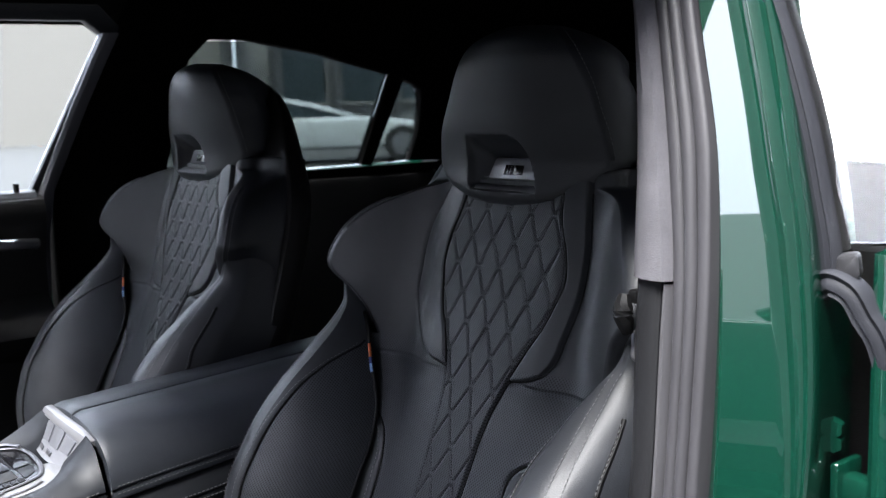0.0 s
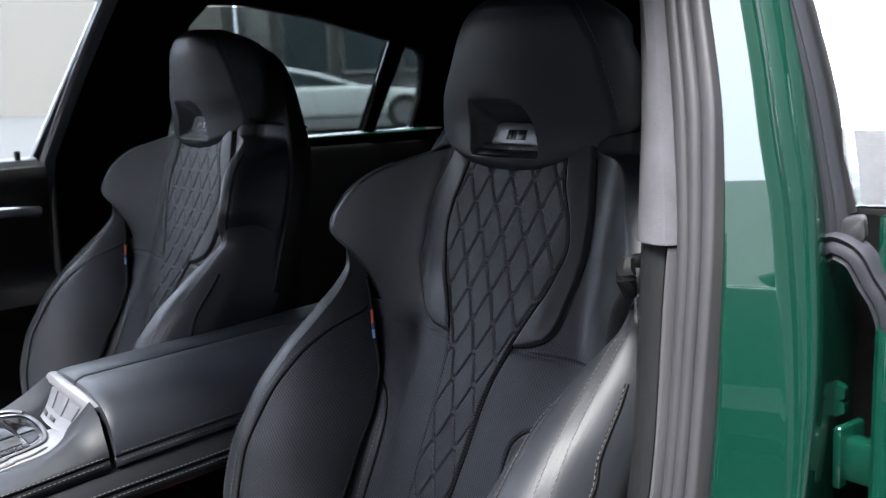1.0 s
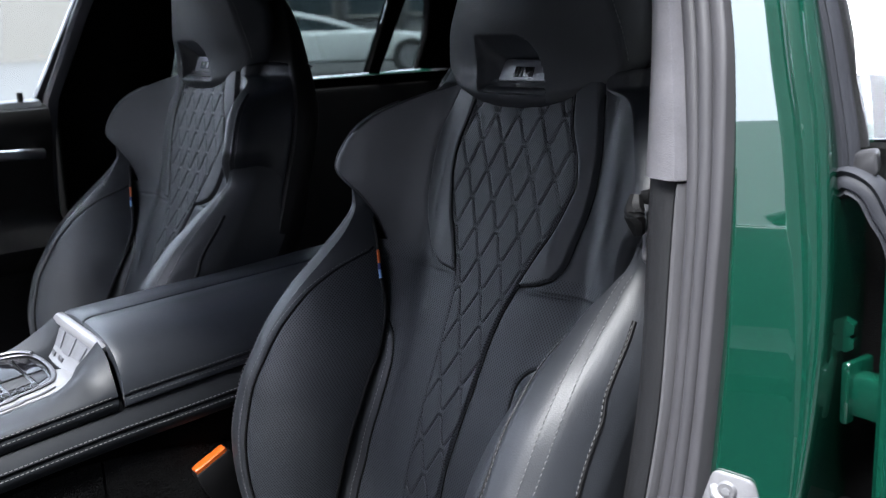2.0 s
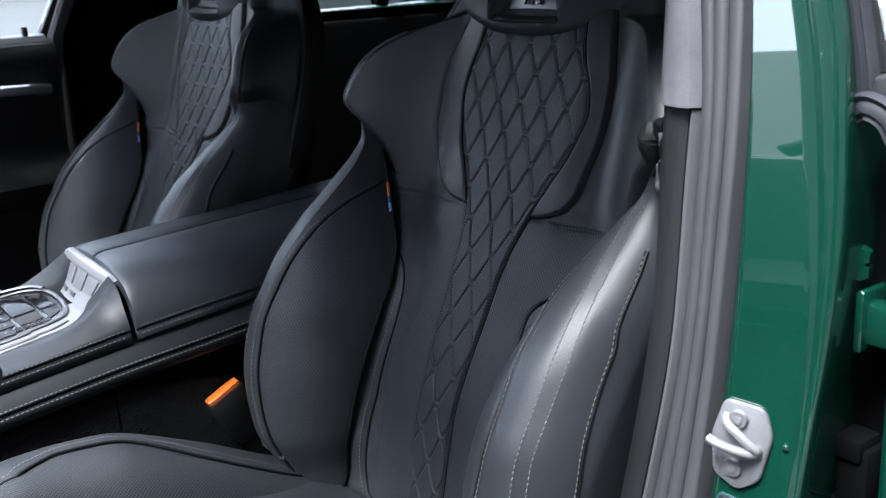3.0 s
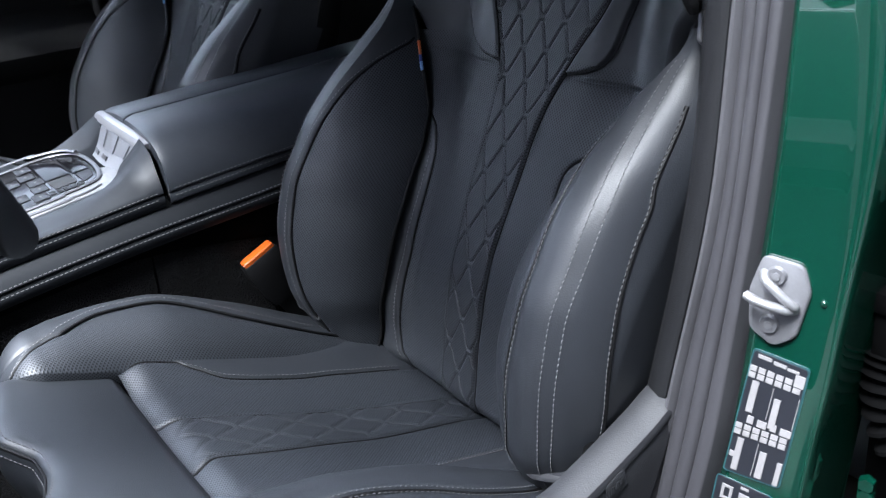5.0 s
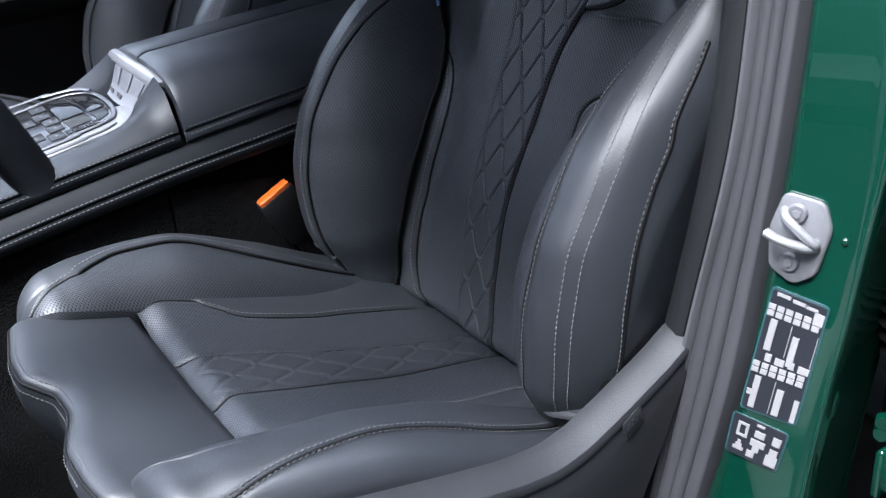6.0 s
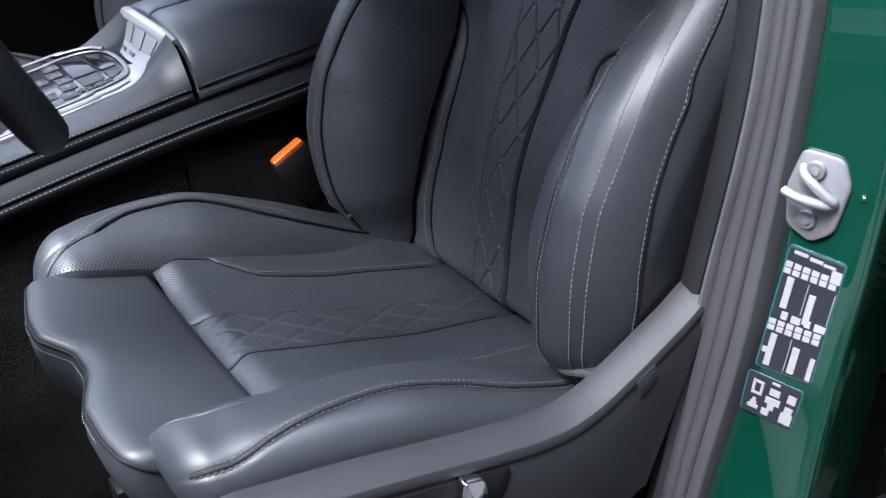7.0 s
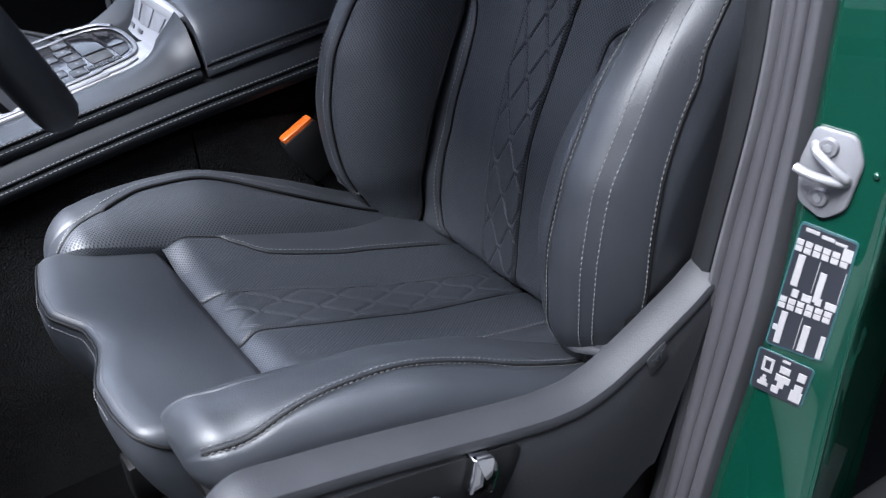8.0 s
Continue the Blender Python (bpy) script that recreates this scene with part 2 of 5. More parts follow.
def seam(name, paths, mat, parent, label="", dash=0.0036, gap=0.0018, r=0.00062, lift=0.0003, out=None):
    """Sewn thread: a row of short raised stitches along each path. out: the way off the surface."""
    verts, faces = [], []
    for path in paths:
        pts = [Vector(p) for p in path]
        lens = np.concatenate([[0], np.cumsum([(b - a).length for a, b in zip(pts, pts[1:])])])

        def at(s):
            i = min(max(int(np.searchsorted(lens, s, "right")) - 1, 0), len(pts) - 2)
            return pts[i].lerp(pts[i + 1], (s - lens[i]) / max(lens[i + 1] - lens[i], 1e-9))
        s = 0.001
        while s + dash < lens[-1]:
            a, b = at(s), at(s + dash)
            t = (b - a).normalized()
            o = Vector(out) if out is not None else Vector((0, -0.95, 0.3))
            o = (o - o.dot(t) * t).normalized()
            w = t.cross(o)
            k = len(verts)
            m = a.lerp(b, 0.5) + o * (lift + r)
            verts += [a + w * r * 0.7, a - w * r * 0.7, m + w * r - o * r * 0.6, m + o * r * 0.3, m - w * r - o * r * 0.6, b + w * r * 0.7, b - w * r * 0.7]
            faces += [(k, k + 2, k + 3), (k, k + 3, k + 1), (k + 1, k + 3, k + 4), (k + 5, k + 3, k + 2), (k + 5, k + 6, k + 3), (k + 6, k + 4, k + 3)]
            s += dash + gap
    return mesh_part(name, verts, faces, mat, parent, label)


def block(lo, hi, bevel=0.003, seg=2, turn=None):
    """A bmesh box between two corners with rounded edges; turn: a matrix about its middle."""
    lo, hi = Vector(lo), Vector(hi)
    bm = bmesh.new()
    bmesh.ops.create_cube(bm, size=1.0)
    bmesh.ops.scale(bm, vec=hi - lo, verts=bm.verts)
    if bevel:
        bmesh.ops.bevel(bm, geom=bm.edges[:], offset=bevel, segments=seg, profile=0.5, affect="EDGES")
    if turn is not None:
        bmesh.ops.transform(bm, matrix=turn.to_4x4(), verts=bm.verts)
    bmesh.ops.translate(bm, vec=(lo + hi) / 2, verts=bm.verts)
    return bm


def slab(outline, depth, bevel=0.0015, seg=2):
    """A bmesh plate: a ring of points pushed by the vector depth, its edges rounded."""
    bm = bmesh.new()
    a = [bm.verts.new(p) for p in outline]
    b = [bm.verts.new(Vector(p) + Vector(depth)) for p in outline]
    bm.faces.new(a)
    bm.faces.new(list(reversed(b)))
    for i in range(len(a)):
        j = (i + 1) % len(a)
        bm.faces.new((a[j], a[i], b[i], b[j]))
    bmesh.ops.recalc_face_normals(bm, faces=bm.faces)
    if bevel:
        es = [e for e in bm.edges if abs((e.verts[0].co - e.verts[1].co).normalized().dot(Vector(depth).normalized())) < 0.5]
        bmesh.ops.bevel(bm, geom=es, offset=bevel, segments=seg, profile=0.5, affect="EDGES")
    return bm


def rounded(pts, r, n=5):
    """A ring of points with its corners rounded off."""
    pts = [Vector(p) for p in pts]
    out = []
    for i, p in enumerate(pts):
        a, b = pts[i - 1], pts[(i + 1) % len(pts)]
        ra = min(r, (a - p).length * 0.45)
        rb = min(r, (b - p).length * 0.45)
        s, e = p + (a - p).normalized() * ra, p + (b - p).normalized() * rb
        for k in range(n + 1):
            t = k / n
            out.append((1 - t) ** 2 * s + 2 * t * (1 - t) * p + t * t * e)
    return out


# ---- seats ----
def recline(z):
    """The plane on which the seat back leans."""
    return 0.067 + 0.319 * (z - 0.416)


belly = line((.38, 0), (.43, 0), (.50, .022), (.57, .028), (.63, .018), (.68, .0), (.72, -.013), (.78, -.024), (.86, -.026), (.95, -.020), (1.05, -.020))
centre = line((.38, .0), (.43, .003), (.50, .014), (.57, .020), (.63, .015), (.68, .007), (.72, .001), (.78, -.010), (.86, -.0145), (.95, -.011), (1.05, -.011))
quilt_w = line((.33, .031), (.43, .031), (.47, .030), (.53, .031), (.58, .031), (.62, .033), (.66, .036), (.70, .0375), (.74, .042), (.76, .048), (.78, .056), (.81, .0715), (.835, .0865), (.86, .0965), (.885, .103), (.91, .099), (.94, .087), (.96, .082), (1.0, .078))
# outer edge of the shoulder pads, and of the perforated centre, for each side
pad_w = {-1: line((.770, .050), (.7725, .060), (.7745, .070), (.7765, .084), (.783, .101), (.797, .124), (.8206, .1412), (.854, .1484), (.888, .148), (.922, .1437), (.955, .129), (1.0, .110)),
         1: line((.7745, .056), (.7775, .070), (.7805, .082), (.790, .101), (.805, .1105), (.8275, .1150), (.856, .121), (.884, .1238), (.9127, .124), (.94, .1206), (.963, .116), (1.0, .110))}
perf_w = {-1: line((.33, .102), (.415, .105), (.4264, .1147), (.454, .121), (.486, .1175), (.522, .1145), (.557, .110), (.603, .1098), (.634, .1106), (.658, .114), (.675, .1207), (.689, .1306), (.697, .142), (.7025, .155), (.706, .168), (.709, .182), (.715, .20), (.73, .23)),
          1: line((.33, .100), (.43, .106), (.443, .1019), (.476, .1025), (.514, .102), (.5515, .104), (.5864, .104), (.6285, .098), (.6554, .097), (.668, .0945), (.679, .0946), (.688, .096), (.695, .100), (.701, .1062), (.7055, .114), (.709, .124), (.714, .14), (.722, .16), (.735, .20))}
back_w = line((.36, .165), (.60, .160), (.72, .175), (.76, .200), (.80, .218), (.82, .226), (.845, .242), (.88, .272), (.91, .262), (.94, .238), (.965, .190), (.982, .125), (.995, .08))
shell_w = line((.30, .24), (.60, .264), (.78, .262), (.84, .260), (.88, .257), (.92, .248), (.96, .228), (1.0, .200), (1.05, .163), (1.085, .128), (1.105, .095), (1.118, .050))
shell_d = line((.30, .08), (.60, .10), (.90, .09), (1.0, .065), (1.08, .035), (1.118, .01))
QX, QZ, QF, QG, Q0 = 0.0366, 0.0626, 0.0058, 0.0066, 0.0100


def to_segment(p, a, b):
    d = (b[0] - a[0], b[1] - a[1])
    t = min(max(((p[0] - a[0]) * d[0] + (p[1] - a[1]) * d[1]) / (d[0] ** 2 + d[1] ** 2), 0), 1)
    return math.hypot(p[0] - a[0] - t * d[0], p[1] - a[1] - t * d[1])


def honeycomb(wide, tall, flat_, gap):
    """The edges round one node of a quilting of tall cells, whose short flat ends are sewn apart by gap."""
    h, g = flat_ / 2, gap / 2
    return [((-h, g), (h, g)), ((-h, -g), (h, -g))] + [((sx * h, sz * g), (sx * (wide / 2 - h), sz * (tall / 2 - g))) for sx in (1, -1) for sz in (1, -1)]


def cells_off(u, v, wide, tall, flat_, gap):
    """Distance to the nearest edge of the quilting."""
    u = abs((u + wide / 2) % wide - wide / 2)
    v = abs((v + tall / 2) % tall - tall / 2)
    h, g = flat_ / 2, gap / 2
    return min(to_segment((u, v), (0, g), (h, g)), to_segment((u, v), (h, g), (wide / 2 - h, tall / 2 - g)), to_segment((u, v), (wide / 2 - h, tall / 2 - g), (wide / 2, tall / 2 - g)))


def honeycomb_runs(wide, tall, flat_, gap, inside, place, span, x0=0.0, z0=0.0):
    """The quilting's edges as short runs of points, cut off where inside() fails."""
    runs = []
    for i in range(-5, 6):
        for j in range(int(span[0] / tall) - 2, int(span[1] / tall) + 3):
            for dx, dz in ((0, 0), (wide / 2, tall / 2)):
                x, z = x0 + i * wide + dx, z0 + j * tall + dz
                for k, (a, b) in enumerate(honeycomb(wide, tall, flat_, gap)):
                    if k in (3, 5):
                        continue
                    pts = [(x + a[0] + (b[0] - a[0]) * t, z + a[1] + (b[1] - a[1]) * t) for t in steps(0, 1, 14)]
                    pts = [place(*p) for p in pts if span[0] < p[1] < span[1] and inside(*p)]
                    if len(pts) > 3:
                        runs.append(pts)
    return runs


def quilt_lines(x, z):
    """Distance, in metres, to the nearest line of the quilting."""
    return cells_off(x, z - Q0, QX, QZ, QF, QG)


def along(f, z):
    """How much longer a step is along the curve x = f(z) than straight across it."""
    return math.hypot(1, (f(z + .001) - f(z - .001)) / .002)


def back_front(x, z):
    """How far the front of the seat back stands forward of its plane."""
    a, s, q = abs(x), (1 if x > 0 else -1), quilt_w(z)
    d = belly(z) + (centre(z) - belly(z)) * (1 - ease(.085, .15, a)) - .070 * ease(.440, .365, z) ** 2
    d += 0.085 * ease(0.12, 0.27, a) * ease(0.70, 0.87, z)
    d += 0.010 * ease(0.095, 0.15, a) * (1 - ease(0.70, 0.80, z))
    if a < q:
        d += 0.0018 * (1 - bell(quilt_lines(x, z), 0.0014)) * ease(0, 0.003, q - a) + 0.0008
    d -= 0.0022 * bell(a - q, 0.0018)
    low = .770 if s < 0 else .7745
    if z > low - .01 and a > q - .001:
        f = pad_w[s]
        off = (f(z) - a) / along(f, z) if z > low else -abs(z - low)
        d += 0.0040 * ease(-.0015, .0045, off) - 0.0030 * bell(off, .0022)
    if z < .735 and a > q:
        f = perf_w[s]
        d -= 0.0026 * bell((f(z) - a) / along(f, z), .0022) * (1 - ease(*((.120, .132) if s > 0 else (.172, .185)), a))
    return d


def back_point(x, z, lift=0.0):
    return Vector((x, recline(z) - back_front(x, z) - lift, z + lift * 0.3))


def strip(rows, name, mat, parent, label="", uv=True):
    """A patch of the upholstery from rows of (point, uv)."""
    v, f = sheet([[p for p, _ in r] for r in rows])
    return mesh_part(name, v, f, mat, parent, label, [w for r in rows for _, w in r] if uv else None)


def steps(a, b, n):
    return [a + (b - a) * i / n for i in range(n + 1)]


def seat_back(seat):
    def patch(name, mat, z0, z1, nz, lo, hi, nx, sides=(1, -1), label=""):
        for s in sides:
            rows = []
            for z in steps(z0, z1, nz):
                row = [(back_point(s * x, z), (s * x, z)) for x in steps(lo(z), hi(z), nx)]
                rows.append(row if s > 0 else row[::-1])
            strip(rows, name, mat, seat, label)
    patch("quilted_panel", M_quilt, .335, .985, 380, lambda z: -quilt_w(z), quilt_w, 110, (1,), "quilted perforated black leather centre panel")
    for s in (1, -1):
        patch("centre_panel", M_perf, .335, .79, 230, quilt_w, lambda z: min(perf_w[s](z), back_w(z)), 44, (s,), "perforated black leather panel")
        patch("side_strip", M_hide, .335, .735, 120, lambda z: min(perf_w[s](z), back_w(z)), lambda z: back_w(z) + .0005, 26, (s,), "smooth leather strip beside the bolster")
        patch("shoulder_pad", M_hide, .79, .985, 70, quilt_w, pad_w[s], 36, (s,), "raised smooth leather shoulder pad")
    for s in (1, -1):
        rows = []
        for z in steps(.79, .995, 60):
            w = back_w(z)
            r = 0.024
            p0 = pad_w[s](z)
            row = [(back_point(s * x, z), (s * x, z)) for x in steps(p0, max(w - r, p0 + .004), 30)]
            edge = back_point(s * max(w - r, p0 + .004), z)
            for k in range(1, 9):
                f = k / 8 * math.pi / 2
                row.append((edge + Vector((s * r * math.sin(f), r * (1 - math.cos(f)), 0)), (s * (w + r * f), z)))
            for k in range(1, 7):
                a, fx = edge + Vector((s * r, r, 0)), max(shell_w(z) - .008, edge.x * s)
                row.append((Vector((a.x + (s * fx - a.x) * (k / 6) ** .7, a.y + (recline(z) + .056 - a.y) * k / 6, z)), (s * (w + 0.04 + 0.02 * k), z)))
            rows.append(row if s > 0 else row[::-1])
        last = rows[-1]
        for k in range(1, 5):
            rows.append([(p + Vector((0, 0.010 * k, 0.006 * math.sin(k * 0.8) - 0.002 * k)), w) for p, w in last])
        strip(rows, "shoulder_wing", M_hide, seat, "rounded leather shoulder wing")

        def wing_edge(z, f, lift):
            r = 0.024
            return back_point(s * (back_w(z) - r), z) + Vector((s * (r + lift) * math.sin(f), r - (r + lift) * math.cos(f), 0))
        tube("piping", [wing_edge(z, .75, .0002) for z in steps(.80, .955, 50)], .0024, M_hide, seat, "leather piping of the wing")
        seams("contrast_stitching", [[wing_edge(z, 1.0, .0008) for z in steps(.80, .955, 60)]], M_thread, seat, "light grey sewn thread", out=(s * .8, -.6, 0))
    rows = []
    for z in steps(.30, 1.118, 60):
        w, y = shell_w(z), recline(z) + .058
        d = shell_d(z)
        rows.append([Vector((w * math.copysign(abs(math.cos(t)) ** 0.6, math.cos(t)), y + d * (math.sin(t) if math.sin(t) > 0 else .12 * math.sin(t)), z)) for t in steps(0, math.tau, 48)[:-1]])
    loft("back_shell", rows, M_plastic, seat, "black plastic seat back shell")
    # sewn lines and piping
    for s in (1, -1):
        f = perf_w[s]
        curve = [(f(z), z) for z in steps(.40, .68, 90) + steps(.682, .716, 40) if f(z) < (.126 if s > 0 else .180)]
        tube("seam_line", [back_point(s * x, z, .0006) for x, z in curve], .0017, M_piping, seat)
        seams("contrast_stitching", [[back_point(s * (x + .0058 / along(f, z)), z - .0058 * (1 - 1 / along(f, z)), .0016) for x, z in curve]], M_thread, seat, "light grey sewn thread", r=.0008)
        f = pad_w[s]
        low = .770 if s < 0 else .7745
        rim_ = [(quilt_w(low), low)] + [(f(z), z) for z in steps(low + .0004, .80, 50) + steps(.803, .972, 50)]
        tube("seam_line", [back_point(s * x, z, .0) for x, z in rim_], .0013, M_piping, seat)
        tube("seam_line", [back_point(s * quilt_w(z), z, .0002) for z in steps(.40, .98, 140)], .0013, M_piping, seat)
    edge = []
    for s in (1, -1):
        edge.append([back_point(s * (quilt_w(z) - 0.003), z, .0004) for z in steps(.40, .98, 200)])
    edge += honeycomb_runs(QX, QZ, QF, QG, lambda x, z: abs(x) < quilt_w(z) - .003, lambda x, z: back_point(x, z, .0003), (.415, .98), 0.0, Q0)
    tagged(seam("quilt_stitching", edge, M_dark_thread, seat, "black thread along the quilting", dash=0.0020, gap=0.0014, r=0.0006), kind="stuff")
    for s in (1, -1):
        tube("piping", [on_bolster(s, z, x_in(z) - .001, root(z) + .002) for z in steps(.405, .815, 60)], 0.0022, M_piping, seat, "gloss black piping")
    # colour tag in the inner seam of each bolster
    for s in (1, -1):
        for z0, z1, mat, lab in ((.764, .779, M_orange, "orange-red stripe of the sewn tag"), (.748, .757, M_tag_blue, "pale blue stripe of the sewn tag"), (.757, .764, M_tag_dark, "dark blue stripe of the sewn tag")):
            tube("tag_stripe", [on_bolster(s, z, x_in(z) - .002, root(z) + .004) for z in steps(z0, z1, 6)], 0.0020, mat, seat, lab)


M_tag_blue = surface("pale_blue_tape", (0.20, 0.40, 0.70), 0.5, 900)
M_tag_dark = surface("dark_blue_tape", (0.03, 0.05, 0.22), 0.5, 900)

x_in = line((.38, .158), (.45, .149), (.515, .132), (.59, .124), (.666, .132), (.70, .146), (.725, .160), (.75, .176), (.79, .198), (.815, .214), (.83, .224), (.862, .236))
x_crest = line((.38, .192), (.44, .201), (.48, .209), (.53, .217), (.60, .220), (.66, .219), (.72, .215), (.76, .213), (.79, .214), (.815, .222), (.83, .230), (.862, .242))
x_out = line((.38, .230), (.44, .250), (.50, .266), (.57, .275), (.63, .277), (.69, .276), (.74, .274), (.785, .267), (.815, .261), (.83, .258), (.862, .250))
crest = line((.38, .032), (.44, .067), (.48, .085), (.53, .100), (.60, .117), (.66, .130), (.70, .133), (.74, .121), (.78, .092), (.81, .066), (.83, .055), (.862, .060))


root = line((.38, .012), (.70, .014), (.76, .027), (.83, .037), (.862, .050))


def bezier(a, b, c, t):
    return (1 - t) ** 2 * a + 2 * t * (1 - t) * b + t * t * c


def bolster_inner(z, t):
    """The inner, perforated face of a back bolster: t from its root to the crest."""
    xi, xc, h = x_in(z), x_crest(z), crest(z)
    return bezier(xi, xi + 0.20 * (xc - xi), xc, t), bezier(root(z), max(0.82 * h, root(z)), h, t)


def bolster_outer(z, t):
    xc, xo, h = x_crest(z), x_out(z), crest(z)
    if t < 0.6:
        k = t / 0.6
        return bezier(xc, xc + .82 * (xo - xc), xo, k), bezier(h, h * 1.06, h * 0.36, k)
    k = (t - 0.6) / 0.4
    return xo - 0.012 * k, h * 0.36 - (0.05 + h * 0.36) * k


seam_t = line((.395, .88), (.48, .885), (.52, .91), (.556, .92), (.60, .93), (.636, .94), (.668, .935), (.705, .91), (.737, .84), (.762, .63), (.774, .35), (.779, .17), (.79, .05), (.862, .05))
ridge_t = line((.395, .30), (.522, .294), (.577, .285), (.64, .26), (.694, .262), (.735, .236), (.766, .20), (.795, .168), (.825, .10))
flank_t = line((.395, .62), (.53, .60), (.566, .58), (.628, .53), (.688, .49), (.714, .485), (.736, .45), (.777, .425), (.80, .40))


def on_bolster(s, z, x, d, lift=0.0):
    return Vector((s * x, recline(z) - belly(z) - d - lift, z + lift * .3))


def back_bolsters(seat):
    zs = steps(.395, .862, 96)
    for s in (1, -1):
        rows = []
        for z in zs:
            row, arc, old = [], 0.0, None
            m = seam_t(z)
            for t in steps(0, m, 22) + steps(m, 1, 8)[1:]:
                x, d = bolster_inner(z, t)
                arc, old = arc + (math.hypot(x - old[0], d - old[1]) if old else 0.0), (x, d)
                d -= 0.0030 * bell((t - m) * (x_crest(z) - x_in(z) + crest(z)), 0.004)
                row.append((on_bolster(s, z, x, d), (s * arc, z * 1.05)))
            rows.append(row if s > 0 else row[::-1])
        cut_ = 22
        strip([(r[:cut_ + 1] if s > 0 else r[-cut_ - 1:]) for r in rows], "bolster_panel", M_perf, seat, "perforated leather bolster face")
        strip([(r[cut_:] if s > 0 else r[:31 - cut_]) for r in rows], "bolster_edge", M_hide, seat, "smooth leather edge of the bolster")
        rows = []
        for z in zs:
            row = []
            for t in steps(0, 1, 30):
                x, d = bolster_outer(z, t)
                d -= 0.0014 * bell((t - ridge_t(z)) * 0.1, 0.0024)
                row.append((on_bolster(s, z, x, d), (s * (x + d), z)))
            rows.append(row if s > 0 else row[::-1])
        strip(rows, "bolster_side", M_hide, seat, "smooth leather bolster flank")
        paths = []
        for t in (-.045, .045):
            paths.append([on_bolster(s, z, *bolster_outer(z, ridge_t(z) + t), .0008) for z in steps(.41, .825, 120)])
        paths.append([on_bolster(s, z, *bolster_inner(z, min(seam_t(z) + .045, 1)), .0018) for z in steps(.41, .783, 120)])
        seams("contrast_stitching", paths, M_thread, seat, "light grey sewn thread")
        tube("piping", [on_bolster(s, z, *bolster_inner(z, seam_t(z)), -.0012) for z in steps(.41, .783, 80)], 0.0016, M_piping, seat, "black piping")
    for s in (1, -1):
        path = [on_bolster(s, z, *bolster_outer(z, flank_t(z))) for z in steps(.42, .79, 60)]
        tube("flank_piping", path, 0.0022, M_piping, seat)
        seams("contrast_stitching", [[p + Vector((s * .0012, -.0040, 0)) for p in path]], M_thread, seat, "light grey sewn thread", out=(s, -.4, 0))


# the head restraint: its middle, the seam round its face by height, and how far the face bulges
HEAD_X = -.008
head_x = line((.95, -.013), (1.0, -.013), (1.05, -.006), (1.10, .006), (1.15, .013))
seam_x = line((.95, .128), (.975, .140), (1.0, .143), (1.03, .138), (1.06, .125), (1.085, .113), (1.105, .101), (1.12, .090), (1.132, .077), (1.141, .061), (1.147, .042), (1.16, .02))
seam_y = line((.95, .262), (.975, .268), (1.0, .2705), (1.045, .262), (1.075, .257), (1.10, .251), (1.12, .248), (1.135, .248), (1.155, .252))
bulge = line((.95, .028), (1.0, .031), (1.06, .031), (1.10, .028), (1.15, .020))
hollow_x = line((.96, .060), (.984, .0575), (1.002, .053), (1.017, .046), (1.027, .036), (1.0345, .020))


def head_face(p, f, lift=0.0):
    """A point of the leather face: p across from seam to seam, f up from the chin."""
    lo, hi = .951 + .012 * p * p + .020 * p ** 6, 1.1490 - .0025 * p * p
    z = lo + (hi - lo) * f
    x, y = p * seam_x(z), seam_y(z) - bulge(z) * (1 - abs(p) ** 2.3)
    k = max((lo + .022 - z) / .022, 0)
    y += .034 * (1 - math.sqrt(max(1 - k * k, 0)))
    k = max((z - hi + .020) / .020, 0)
    y += .022 * (1 - math.sqrt(max(1 - k * k, 0)))
    y += .0022 * bell((1 - abs(p)) * .14, .0022)
    # the hollow for the badge
    hole = ease(0, .004, x + .056) * ease(0, .004, hollow_x(z) - x) * ease(0, .004, 1.0345 - z) * ease(.970, .979, z)
    y += (.004 + .023 * ease(0, .030, 1.0345 - z) * ease(-.060, -.034, x)) * hole
    return Vector((head_x(z) + x, y - lift, z))


def head_side(s, u, f, lift=0.0):
    """A point of the side face: u back from the seam, tapering towards the rear."""
    a = head_face(s, f)
    lo, hi = head_face(s, 0).z, head_face(s, 1).z
    b0, b1 = lo + (1.045 - lo) * u, hi - .062 * u ** 1.4 - .02 * u ** 4
    bow = math.sin(math.pi * min(u * 1.2, 1)) * .010 + .012 * u
    wide = a.x + s * (bow + (.105 - seam_x(a.z)) * u * (1 if seam_x(a.z) < .105 else .6))
    roll = .010 * (1 - math.sqrt(max(1 - max(abs(f - .5) * 2 - .86, 0) ** 2 / .14 ** 2, 0)))
    return Vector((wide - s * (roll * min(u * 6, 1) - lift + .055 * u ** 4), a.y + .100 * u, b0 + (b1 - b0) * f))


